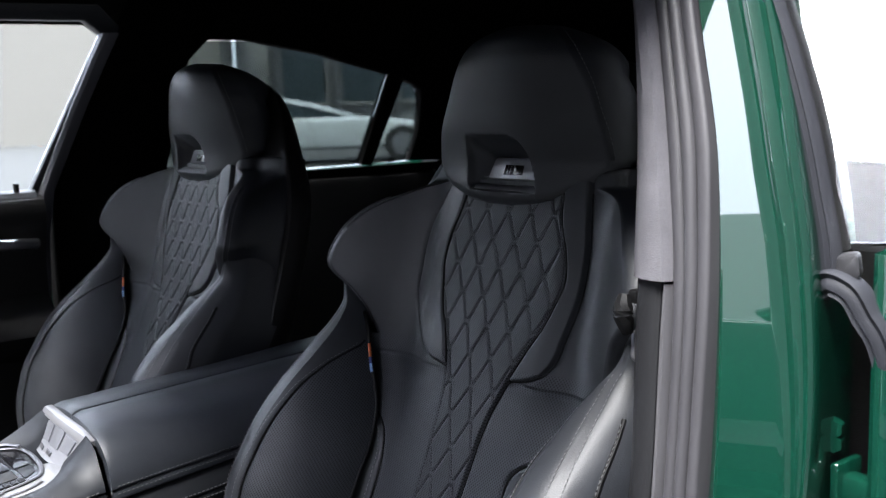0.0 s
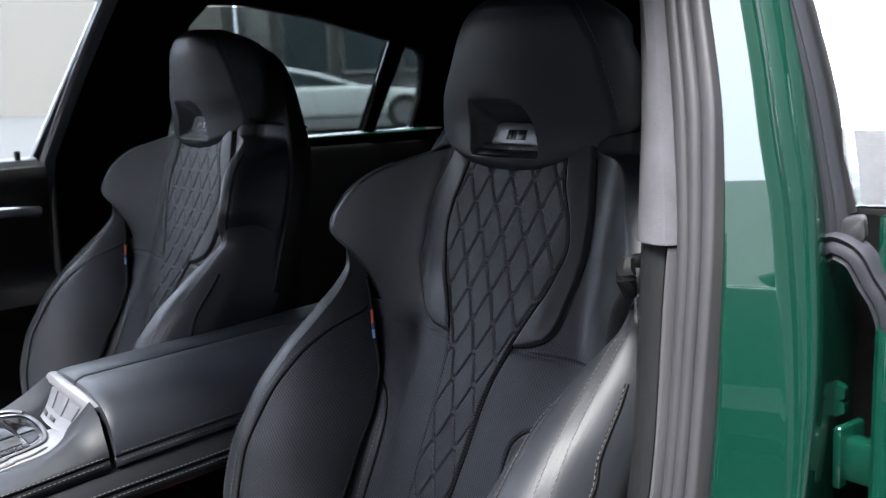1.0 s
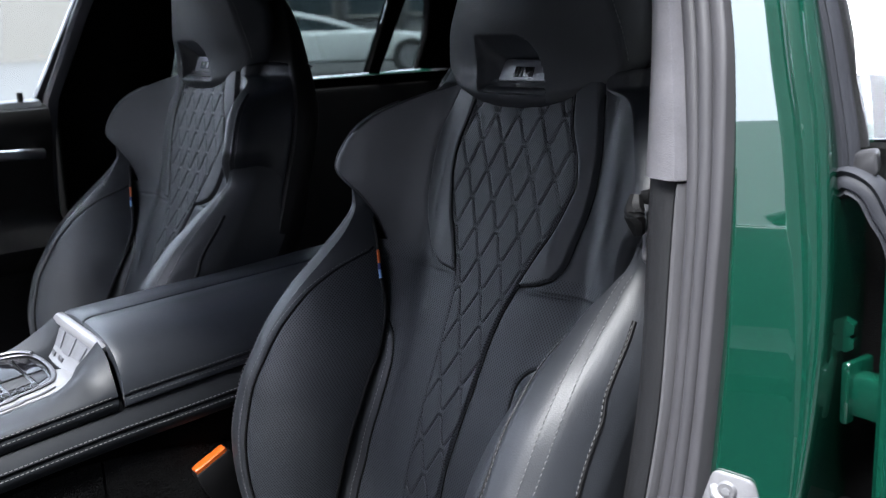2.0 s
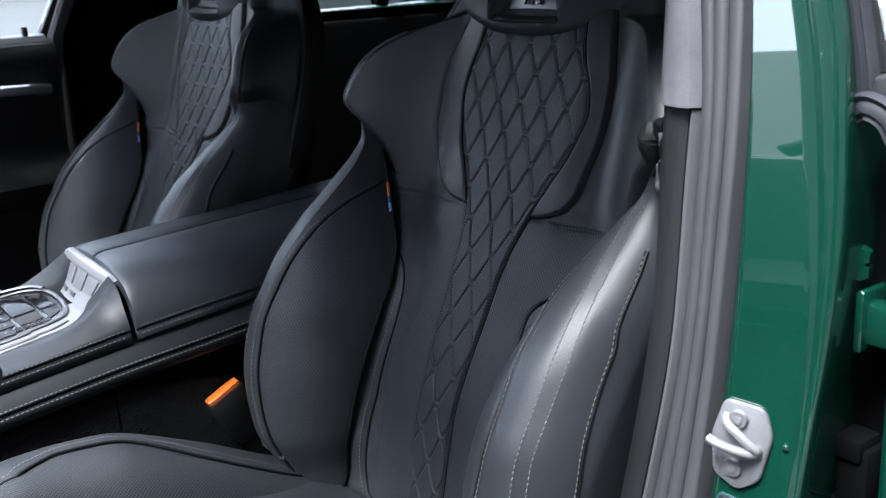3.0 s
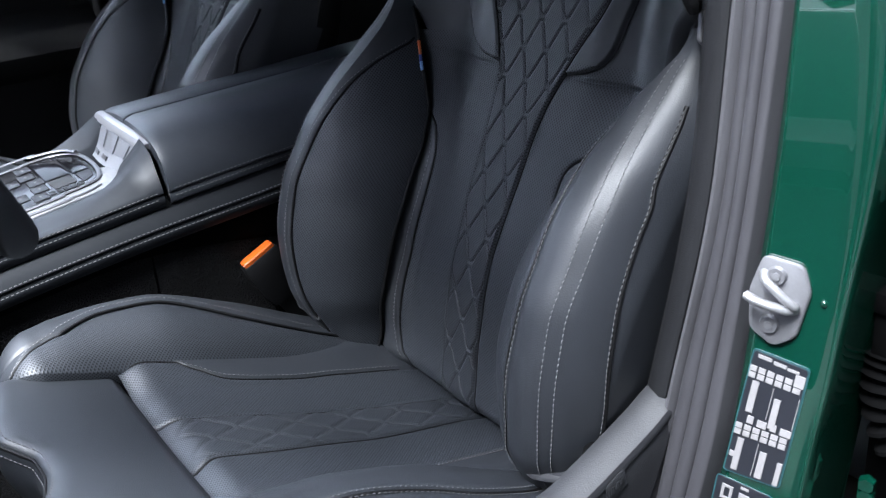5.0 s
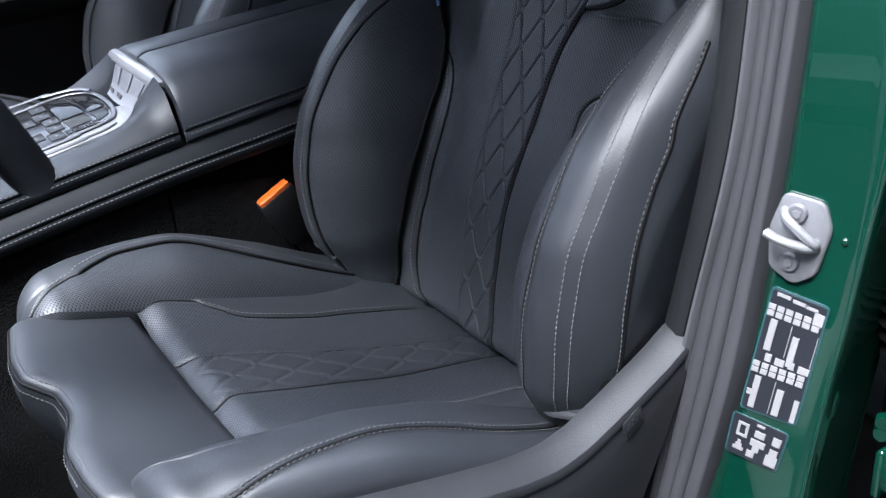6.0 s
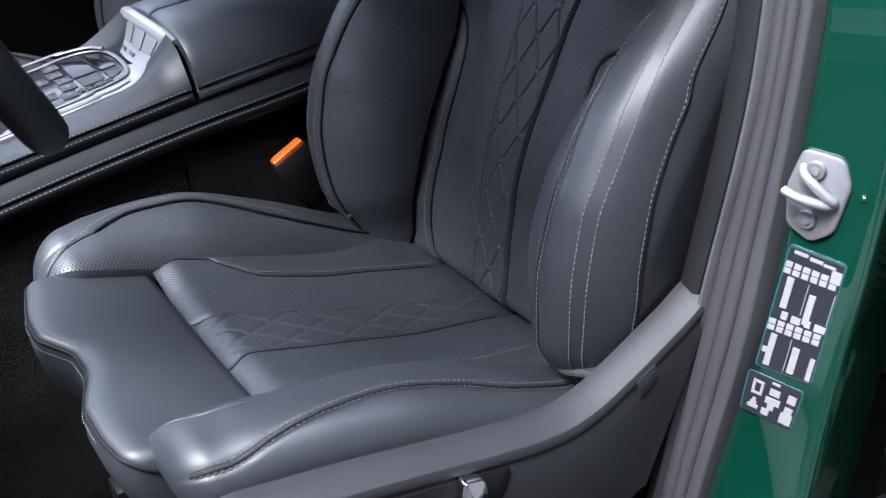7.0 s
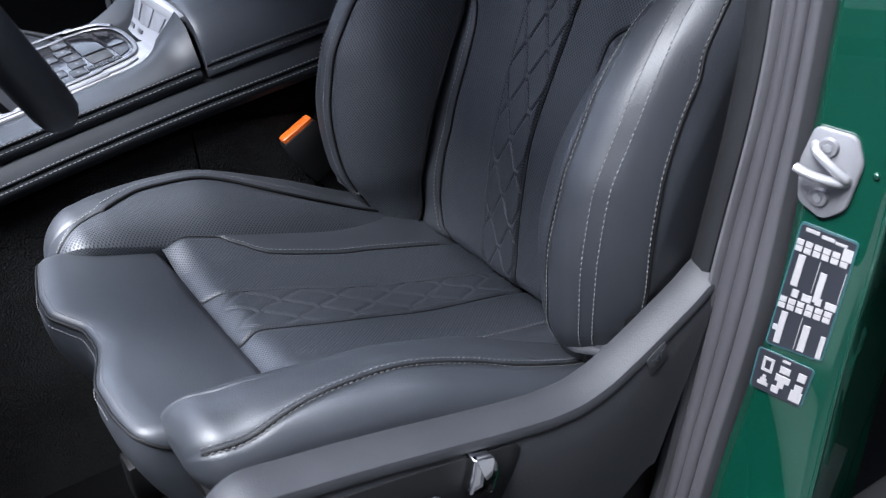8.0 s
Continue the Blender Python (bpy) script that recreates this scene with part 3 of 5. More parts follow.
def head_restraint(seat):
    rows = []
    for f in [.5 - .5 * math.cos(a) for a in steps(0, math.pi, 130)]:
        row = [head_side(-1, u, f) for u in steps(1, 0, 16)[:-1]] + [head_face(p, f) for p in steps(-1, 1, 150)] + [head_side(1, u, f) for u in steps(0, 1, 16)[1:]]
        rows.append([(q, (q.x, q.z)) for q in row])
    v, f = sheet([[q for q, _ in r] for r in rows], True)
    k = len(rows[0])
    f += [tuple(range(k))[::-1], tuple(range((len(rows) - 1) * k, len(rows) * k))]
    head = mesh_part("head_restraint", v, f, M_hide, seat, "smooth black leather integrated head restraint", [w for r in rows for _, w in r], flat_angle=50)
    seams("contrast_stitching", [[head_side(s, .035, f, .0008) for f in steps(.12, .985, 90)] for s in (1, -1)], M_thread, head, "light grey sewn thread", out=(.5, -.8, .2))
    tube("lip", [Vector((HEAD_X + x, .2500 + .10 * abs(x) ** 1.5, .9685 + .02 * abs(x))) for x in steps(-.050, .052, 20)], .0085, M_hide, head, "rounded leather lip under the badge", n=14)

    def on_badge(x, z, lift):
        return Vector((x - .004, .2590 + .25 * (z - 1.0) - lift, z))
    part("badge_plate", slab(rounded([on_badge(-.034, 1.006, 0), on_badge(.034, 1.006, 0), on_badge(.043, .983, 0), on_badge(-.043, .983, 0)], .004), (0, .01, 0)), M_badge, head, "dark grey metal badge plate")
    for x0, x1 in ((-.0155, -.0120), (-.0105, -.0070), (-.0055, -.0020)):
        part("badge_bar", slab([on_badge(x0 - .001, .988, .0012), on_badge(x1 - .001, .988, .0012), on_badge(x1 + .002, .999, .0012), on_badge(x0 + .002, .999, .0012)], (0, .003, 0), .0004), M_gloss, head)
    part("badge_bar", slab([on_badge(-.0005, .988, .0012), on_badge(.0150, .988, .0012), on_badge(.0165, .999, .0012), on_badge(.0020, .999, .0012)], (0, .003, 0), .0004), M_gloss, head)


M_badge = surface("badge_metal", (0.13, 0.132, 0.14), 0.35, 900, 0.0001, metal=0.3)


# seat cushion: a plane that falls towards the back
def cushion_z(y):
    return 0.412 - 0.35 * (y - 0.03)


def thigh_z(y):
    return 0.410 - 0.30 * (y - 0.03)


ins_w = line((-.27, .152), (-.20, .148), (-.191, .140), (-.184, .1355), (-.178, .1325), (-.169, .1255), (-.153, .1188), (-.108, .1150), (-.074, .1140), (-.037, .1150), (.003, .1120), (.10, .106))
cq_w = line((-.27, .050), (-.249, .045), (-.236, .042), (-.178, .0405), (-.11, .036), (-.05, .034), (.0, .031), (.06, .027), (.10, .026))
CQX, CQ0 = .042, -.158
cb_in = line((-.42, .165), (-.34, .158), (-.27, .153), (-.15, .148), (.0, .150), (.10, .160))
cb_crest = line((-.39, .186), (-.34, .191), (-.30, .195), (-.23, .197), (-.18, .196), (-.09, .182), (.0, .182), (.10, .190))
cb_out = line((-.39, .240), (-.36, .243), (-.30, .254), (-.22, .267), (-.15, .272), (.0, .270), (.10, .266))
cb_h = line((-.39, .000), (-.36, .004), (-.33, .012), (-.30, .024), (-.23, .043), (-.18, .051), (-.09, .042), (.0, .024), (.08, .014))


# the sewn ridge of the door-side bolster and the fold of the inner one, across their crests
ridge = line((-.395, .70), (-.37, .74), (-.352, .755), (-.336, .755), (-.317, .72), (-.295, .62), (-.27, .51), (-.24, .42), (-.21, .38), (-.17, .37), (-.12, .41), (-.08, .46), (-.02, .38), (.02, .28), (.06, .22))
turn_t = line((-.41, .05), (-.363, .10), (-.355, .45), (-.343, .75), (-.327, .92), (-.306, 1.0))
fold = line((-.36, .0), (-.305, .0), (-.28, .08), (-.2525, .16), (-.20, .18), (-.13, .09), (-.10, .05), (-.06, .01), (.05, .0))


def cushion_top(x, y):
    a, q, w = abs(x), cq_w(y), ins_w(y)
    d = -0.010 * bell(a, .12) + 0.012 * ease(.10, .16, a)
    if a < q:
        d += 0.0016 * (1 - bell(cells_off(x - .005, y - CQ0, CQX, QZ, QF, QG), .0022)) * ease(0, .004, q - a) * ease(-.258, -.232, y)
    d -= 0.003 * bell(a - q, .0022) + 0.003 * bell(a - w, .0022) - .011 * ease(-.08, .08, y)
    d -= 0.015 * ease(-.222, -.264, y) ** 2.2
    return cushion_z(y) + d


def seat_cushion(seat):
    def patch(name, mat, lo, hi, nx, sides=(1, -1), label=""):
        for s in sides:
            rows = []
            for y in steps(-.262, .125, 150):
                row = [(Vector((s * x, y, cushion_top(s * x, y))), (s * x, y)) for x in steps(lo(y), hi(y), nx)]
                rows.append(row if s > 0 else row[::-1])
            strip(rows, name, mat, seat, label)
    patch("cushion_quilt", M_quilt, lambda y: -cq_w(y), cq_w, 40, (1,), "quilted perforated leather strip of the seat cushion")
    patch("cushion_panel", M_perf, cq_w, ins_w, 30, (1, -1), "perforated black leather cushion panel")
    patch("cushion_side", M_hide, ins_w, lambda y: cb_in(y) + .02, 14, (1, -1))
    seams("contrast_stitching", [[Vector((s * (ins_w(y) + .004), y, cushion_top(s * (ins_w(y) + .004), y) + .0006)) for y in steps(-.195, .06, 100)] for s in (1, -1)], M_thread, seat, "light grey sewn thread", out=(0, .2, 1))
    for s in (1, -1):
        for wide in (cq_w, ins_w):
            tube("seam_line", [Vector((s * wide(y), y, cushion_top(s * wide(y), y) + .0008)) for y in steps(-.2615, .055, 60)], .0015, M_piping, seat)
    runs = honeycomb_runs(CQX, QZ, QF, QG, lambda x, y: abs(x) < cq_w(y) - .003, lambda x, y: Vector((x, y, cushion_top(x, y) + .0003)), (-.24, .06), .005, CQ0)
    tagged(seam("quilt_stitching", runs, M_quilt_thread, seat, "grey thread along the quilting", dash=.0022, gap=.0020, r=.0004, out=(0, .2, 1)), kind="stuff")
    for s in (1, -1):
        inner, outer = [], []
        tip, long = (-.369, .030) if s > 0 else (-.372, .045)

        def crest_x(y):
            return cb_crest(y) - (.016 * ease(-.23, -.34, y) if s > 0 else 0)

        def nose(p):
            """The bolster's front end, rounded off."""
            k = min(max((tip + long - p.y) / long, 0), 1)
            f = math.sqrt(max(1 - k * k, 0))
            c = Vector((min(p.x, .206) if s > 0 else -.206, p.y, cushion_z(p.y) - (.028 if s > 0 else .055)))
            return c + (p - c) * f

        def face(y, t, lift=0.0):
            """The inner face of the bolster, from its foot to its crest."""
            xi, xc, h = cb_in(y), crest_x(y), cb_h(y)
            d = bezier(-.004, .80 * h, h, t) - .0022 * bell((turn_t(y) - t) * .07 + max(fold(y), 0) * .06, .0022) + lift
            return nose(Vector((s * bezier(xi - .004, xi + .25 * (xc - xi), xc, t), y, cushion_z(y) + d)))
        for y in [tip + long * (1 - math.sin(a)) for a in steps(math.pi / 2, 0, 16)][:-1] + steps(tip + long, .09, 100):
            zc, h = cushion_z(y), cb_h(y)
            xi, xc, xo = cb_in(y), crest_x(y), cb_out(y)
            row = [(nose(Vector((s * (xi + .004), y, zc - .035))), (s * (xi - .03), y))]
            ts = turn_t(y)
            for t in steps(0, ts, 24) + steps(ts, 1, 6)[1:]:
                row.append((face(y, t), (s * (bezier(xi, xi, xc, t) + t * h), y)))
            inner.append(row if s < 0 else row[::-1])
            row = []
            for t in steps(0, .16, 16) + steps(.16, 1, 30)[1:]:
                if t < .5:
                    k = t / .5
                    x, d = bezier(xc, xo - .012, xo, k), bezier(h, h + .017, h - .022, k)
                else:
                    k = (t - .5) / .5
                    x, d = xo + .006 * math.sin(k * math.pi) - .012 * k, h - .022 - (.012 + .073 * ease(-.42, -.24, y)) * k
                d -= .0022 * bell((t - fold(y) / 2) * .12, .0022) if s < 0 else .003 * bell((t - ridge(y) / 2) * .13, .0028)
                row.append((nose(Vector((s * x, y, zc + d))), (s * (x + d), y)))
            outer.append(row if s < 0 else row[::-1])
        cut_ = 26
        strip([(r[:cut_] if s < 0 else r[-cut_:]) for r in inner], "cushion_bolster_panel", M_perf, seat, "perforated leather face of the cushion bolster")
        strip([(r[cut_ - 1:] if s < 0 else r[:-cut_ + 1]) for r in inner], "cushion_bolster_edge", M_hide, seat, "smooth leather edge of the cushion bolster")
        strip(outer, "cushion_bolster_side", M_hide, seat, "smooth leather cushion bolster")

        def rim(y, k, lift=.0007):
            h, xc, xo = cb_h(y), crest_x(y), cb_out(y)
            return nose(Vector((s * bezier(xc, xo - .012, xo, k), y, cushion_z(y) + bezier(h, h + .017, h - .022, k) + lift)))
        if s < 0:
            seams("contrast_stitching", [[face(y, turn_t(y) + .10, .0008) for y in steps(-.362, -.308, 24)] + [rim(y, fold(y) + .12) for y in steps(-.30, .05, 130)]], M_thread, seat, "light grey sewn thread", out=(0, .2, 1))
            tube("piping", [face(y, turn_t(y), .0006) for y in steps(-.362, -.302, 26)] + [rim(y, fold(y), .0004) for y in steps(-.298, .05, 90)], .0018, M_piping, seat, "black piping")
        else:
            seams("contrast_stitching", [[rim(y, ridge(y) + k) for y in steps(tip + .012, .06, 130)] for k in (-.045, .045)], M_soft_thread, seat, "grey sewn thread", out=(0, .2, 1))
            tube("piping", [rim(y, ridge(y), -.0008) for y in steps(tip + .012, .06, 90)], .0014, M_piping, seat, "black piping")


front_edge = line((-.25, -.372), (-.20, -.380), (-.137, -.392), (-.09, -.399), (-.062, -.399), (-.04, -.388), (-.02, -.377), (.01, -.376), (.035, -.380), (.065, -.389), (.095, -.395), (.13, -.395), (.20, -.386), (.25, -.38))


def thigh_support(seat):
    def wid(y):
        return cb_in(y) + .022

    def brink(u):
        """The front seam, drawn back at both corners."""
        k = max((abs(u) - .86) / .14, 0)
        return front_edge(u * .2) + .030 * (1 - math.sqrt(max(1 - k * k, 0)))

    def top(u, y):
        k = min(max((brink(u) + .024 - y) / .024, 0), 1)
        side = max((abs(u) - .90) / .10, 0)
        return thigh_z(y) + .006 - .004 * bell(abs(u * .2), .1) - .013 * (1 - math.sqrt(max(1 - .96 * k * k, 0))) - .012 * (1 - math.sqrt(max(1 - .96 * side * side, 0))) - .008 * ease(-.272, -.262, y) ** 2

    rows, xs = [], steps(-1, 1, 70)
    for k in steps(0, 1, 50):
        row = []
        for u in xs:
            y = -.262 + (brink(u) + .262) * (1 - (1 - k) ** 1.5)
            x = u * wid(y)
            row.append((Vector((x, y, top(u, y))), (x, y)))
        rows.append(row)
    strip(rows[::-1], "thigh_support", M_hide, seat, "smooth leather thigh support with a wavy front seam")
    rows = []
    for k in steps(0, 1, 24):
        row = []
        for u in xs:
            e = brink(u)
            x = u * wid(e)
            z = top(u, e) - .001 - .13 * k
            y = e - .007 * math.sin(min(k * 4, 1) * math.pi / 2) + .06 * k * k
            row.append((Vector((x, y, z)), (x, z)))
        rows.append(row)
    strip(rows, "cushion_front", M_hide, seat, "leather front face of the cushion")
    edge = []
    for u in xs:
        e = brink(u)
        edge.append(Vector((u * wid(e), e, top(u, e))))
    tube("piping", [p + Vector((0, -.001, -.001)) for p in edge], .0018, M_piping, seat, "black piping")
    inside = [Vector((u * wid(brink(u) + .006), brink(u) + .006, top(u, brink(u) + .006) + .0006)) for u in xs]
    seams("contrast_stitching", [[p + Vector((0, -.0040, -.0085)) for p in edge[6:-12]], inside[4:-6]], M_soft_thread, seat, "light grey sewn thread", out=(0, -.6, .8))


side_top = line((-.45, .550), (-.37, .552), (-.30, .540), (-.247, .528), (-.188, .513), (-.129, .498), (-.085, .489), (-.059, .487), (-.032, .491), (.003, .504), (.038, .520), (.067, .534), (.10, .550))


def seat_base(seat):
    for s in (1, -1):
        rows, low = [], []
        for k in steps(0, 1, 70):
            y = (-.40 if s > 0 else -.26) + (.505 if s > 0 else .32) * k
            zt = (side_top(y) if y > -.34 else side_top(y) - 1.6 * (y + .34) ** 2 * 8) - (.10 if s < 0 else 0)
            rows.append([Vector((s * a, y, zt + b)) for a, b in ((.268, -.030), (.269, -.006), (.272, -.001), (.278, .0), (.286, -.0015), (.298, -.0055), (.3025, -.0085), (.304, -.0125), (.3035, -.018), (.268, -.024))])
            low.append([Vector((s * a, y - .007 * k + .325 * (b + .016) * k, zt + b)) for a, b in ((.262, -.018), (.3005, -.016), (.3020, -.024), (.3025, -.05), (.299, -.10), (.290, -.20), (.262, -.20))])
        loft("side_shield", rows, M_shield, seat, "grey grained plastic seat side shield", angle=30)
        loft("lower_shield", low, M_shield_dark, seat, "dark grained lower seat shield")
        # switch panel and its two chrome switches
        face = [(s * .301, -.122, .474), (s * .301, -.128, .455), (s * .300, -.148, .420), (s * .300, -.27, .445), (s * .301, -.345, .485), (s * .301, -.300, .512), (s * .301, -.245, .502), (s * .301, -.184, .489)]
        part("switch_panel", slab(rounded(face, .012), (s * .0025, 0, 0), .001), M_plastic, seat, "recessed black switch panel")
        part("seat_switch", slab(rounded([(s * .303, -.176, .493), (s * .303, -.156, .486), (s * .303, -.153, .472), (s * .303, -.161, .450), (s * .303, -.185, .459), (s * .303, -.179, .476)], .004), (s * .013, 0, 0), .003), M_chrome, seat, "chrome backrest switch")
        part("seat_switch", slab(rounded([(s * .303, -.265, .480), (s * .303, -.205, .466), (s * .303, -.20, .452), (s * .303, -.262, .464)], .004), (s * .010, 0, 0), .003), M_shield, seat, "chrome cushion switch")
        part("airbag_tag", slab(rounded([(s * .302, .012, .492), (s * .302, .034, .504), (s * .302, .038, .484), (s * .302, .018, .472)], .004), (s * .0022, 0, 0), .0008), M_shield_dark, seat, "small embossed tag")
        for k in range(3):
            part("tag_bar", block((s * .3044 - .0004, .020 + .005 * k - .0015, .482 + .003 * k), (s * .3044 + .0004, .020 + .005 * k + .0015, .489 + .003 * k), 0), M_shield, seat)
    part("seat_pan", block((-.262, -.33, .22), (.262, .12, .345), .02), M_plastic, seat, "black seat pan")
    for s in (1, -1):
        part("seat_rail", block((s * .20 - .02, -.36, .165), (s * .20 + .02, .16, .225), .004), M_plastic, seat, "black steel seat rail")
        part("recliner_cover", block((s * .255 - .012, .02, .36), (s * .255 + .012, .12, .52), .01), M_plastic, seat)
        part("hinge_cap", slab(rounded([(s * .190, -.004, .462), (s * .232, -.012, .470), (s * .262, .000, .476), (s * .262, .022, .478), (s * .205, .022, .452)], .006), (0, .004, .008), .003), M_shield, seat, "small grey hinge cap")


def front_seat(name, at, label):
    seat = empty(name, at, label, "car seat", "front seats")
    seat_back(seat)
    back_bolsters(seat)
    head_restraint(seat)
    seat_cushion(seat)
    thigh_support(seat)
    seat_base(seat)
    return seat


driver = front_seat("driver_seat", (0, -.13, .165), "black leather sports seat with quilted centre and grey stitching")
passenger = copy_thing(driver, pose(-.76, -.165, .165))
passenger.name = "passenger_seat"
tagged(passenger, "black leather sports seat behind the centre console")


# ---- shell of the car ----
def setting(ob, label, category):
    return tagged(ob, label, category, kind="structure")


setting(part("floor", block((-1.25, -1.6, .13), (.43, 2.0, .165), 0), M_carpet_shade), "black carpet of the car floor", "floor")
M_paving = surface("grey_asphalt", (0.05, 0.05, 0.05), 0.9, 60, 0.004, 0.2, spec=0.1)
setting(part("ground", block((-200, -200, -.3), (200, 200, 0), 0), M_paving), "grey asphalt yard under the car", "ground")


# headliner height; its unseen front edge is lowered to shade the upper seat backs
def roof_z(u, y):
    return 1.335 - .10 * max(y - .5, 0) ** 2 - 1.5 * max(-.1 - y, 0) ** 2 - .10 * abs(u) ** 3.5


rows = []
for y in steps(-.41, -.05, 8)[:-1] + steps(-.05, 1.9, 26):
    rows.append([Vector((-.365 + u * .675, y, roof_z(u, y))) for u in steps(-1, 1, 24)] + [Vector((-.365 + u * .70, y, roof_z(u, y) + .05)) for u in steps(1, -1, 24)])
setting(loft("ceiling", rows, M_liner_shade), "black fabric headliner of the car", "headliner")

# near pillar between the doors: columns of its face by height
p_left = line((.16, .205), (.27, .225), (.52, .262), (.76, .286), (.88, .281), (1.01, .273), (1.13, .254), (1.30, .205))
p_strip = line((.16, .250), (.30, .264), (.56, .297), (.76, .316), (.90, .313), (.93, .313), (1.30, .23))
p_seal = line((.16, .262), (.30, .280), (.56, .308), (.76, .327), (.87, .325), (.92, .322), (1.01, .308), (1.13, .280), (1.30, .232))
p_end = line((.16, .310), (.34, .327), (.56, .353), (.76, .360), (.88, .359), (1.01, .349), (1.13, .318), (1.30, .272))
p_green = line((.16, .318), (.345, .336), (.57, .366), (.77, .369), (.88, .366), (1.01, .354), (1.13, .322), (1.30, .276))
p_face = line((.16, .430), (.45, .434), (.55, .437), (.63, .442), (.72, .443), (.80, .438), (.872, .428), (.959, .410), (1.014, .393), (1.055, .381), (1.097, .367), (1.14, .352), (1.30, .297))
p_ridge = line((.16, .004), (.60, .004), (.70, .006), (.80, .014), (.87, .020), (.96, .025), (1.014, .028), (1.30, .031))


def pillar_y(z):
    return .105 + .12 * (z - .66) + .12 * max(z - .88, 0) ** 2


pillar = empty("door_pillar", (.36, .11, .165), "green painted door pillar with grey suede trim and rubber seals", "car pillar", kind="structure")


JAMB_TURN = .31
EYE = Vector((.84, -.483, 1.045))  # the middle of the open doorway


def outwards(p):
    """Turns the green jamb's face outwards about its inner edge, along the lines of sight from the door opening."""
    back = JAMB_TURN * max(min(p.x, p_face(p.z)) - p_green(p.z), 0)
    return EYE + (p - EYE) * (1 + back / (p.y - EYE.y))


def column(name, z0, z1, n, profile, mat, label, close=True, turn=False):
    rows = [[Vector((x, pillar_y(z) + d, z)) for x, d in profile(z)] for z in steps(z0, z1, n)]
    if turn:
        rows = [[outwards(p) for p in r] for r in rows]
    return loft(name, rows, mat, pillar, label, close)


column("upper_trim", .923, 1.31, 40, lambda z: [(p_left(z) + .012, .15), (p_left(z) - .001, .05), (p_left(z) - .002, .012), (p_left(z) + .004, -.001), (p_left(z) + .012, -.006),
       (p_seal(z) - .012, -.009), (p_seal(z) - .004, -.007), (p_seal(z), -.001), (p_seal(z) + .002, .03), (p_seal(z), .15)], M_suede, "grey suede upper pillar trim")
column("lower_trim", .16, .9215, 70, lambda z: [(p_left(z) + .012, .15), (p_left(z), .05), (p_left(z), .014), (p_left(z) + .005, .003), (p_left(z) + .012, -.001), (p_strip(z) - .006, -.002),
       (p_strip(z) - .001, .001), (p_strip(z), .006), (p_strip(z), .15)], M_lower_trim, "dark grained lower pillar trim")
column("trim_strip", .16, .9205, 70, lambda z: [(p_strip(z) + .001, .02), (p_strip(z) + .001, .002), (p_strip(z) + .004, -.003), (p_seal(z) - .004, -.003), (p_seal(z) - .001, .002), (p_seal(z) - .001, .02)], M_strip, "pale grey edge strip")
for i in range(3):
    def lip(z, i=i):
        w = (p_end(z) - p_seal(z)) / 3
        x0 = p_seal(z) + i * w
        r = (.0045, .0060, .0035)[i]
        return [(x0 + w * (.5 - .49 * math.cos(a)), .004 - r * math.sin(a)) for a in steps(0, math.pi, 8)] + [(x0 + w, .03), (x0, .03)]
    column("door_seal", .16, 1.31, 80, lip, M_rubber, "grey rubber door seal lip")


def jamb(z):
    a, b, w = p_green(z), p_face(z), p_ridge(z)
    k, f = w / .03, b - a
    return [(a - .008, .06), (a - .008, .018), (a - .004, .012), (a + .02 * f, .010), (a + .05 * f, .007), (a + .08 * f, .003), (a + .11 * f, .0006), (a + .13 * f, .0), (a + .16 * f, .0), (a + .50 * f, .0), (a + .90 * f, .0), (a + .94 * f, .0), (b - .03 * f, .0006), (b - .005 * f, .002),
            (b + .12 * w, .002 + .0045 * k), (b + .25 * w, .002 + .004 * k), (b + .36 * w, .002 + .001 * k), (b + .46 * w, .002), (b + .55 * w, .002 + .0015 * k), (b + .66 * w, .002 + .007 * k),
            (b + .80 * w, .002 + .0075 * k), (b + .88 * w, .002 + .006 * k), (b + .95 * w, .003 + .007 * k), (b + w, .006 + .009 * k), (b + w - .006, .03), (b + w - .030, .12), (a, .14)]


column("jamb", .10, 1.33, 110, jamb, M_green, "gloss green painted door jamb", turn=True)

# striker, its screws, and the two stickers
striker = empty("door_striker", (.396, pillar_y(.67), .64), "zinc-plated steel door striker screwed to the green jamb", "door striker")


def on_jamb(x, z, lift):
    return outwards(Vector((x, pillar_y(z), z))) + Vector((.33, -.94, .1)) * lift


part("plate", slab(rounded([on_jamb(x, z, .0005) for x, z in ((.378, .707), (.414, .709), (.4235, .690), (.4165, .652), (.398, .638), (.374, .645), (.369, .676))], .006), (0, -.0045, .0005), .0015), M_zinc, striker, "zinc-plated base plate")
tube("loop", smooth_path([on_jamb(.4085, .6745, .003), on_jamb(.4120, .6765, .008), on_jamb(.4110, .6785, .011), on_jamb(.4040, .6820, .013), on_jamb(.394, .6870, .014), on_jamb(.384, .6910, .012), on_jamb(.379, .6930, .003)], 40), .0036, M_zinc_bright, striker, "bright steel loop", n=12)
tube("prong", smooth_path([on_jamb(.4100, .6725, .003), on_jamb(.4055, .6732, .011), on_jamb(.393, .6742, .017), on_jamb(.380, .6752, .019), on_jamb(.370, .6762, .018)], 30), lambda t: .0048 - .0006 * t, M_zinc_bright, striker, "steel prong", n=12, squash=.8)
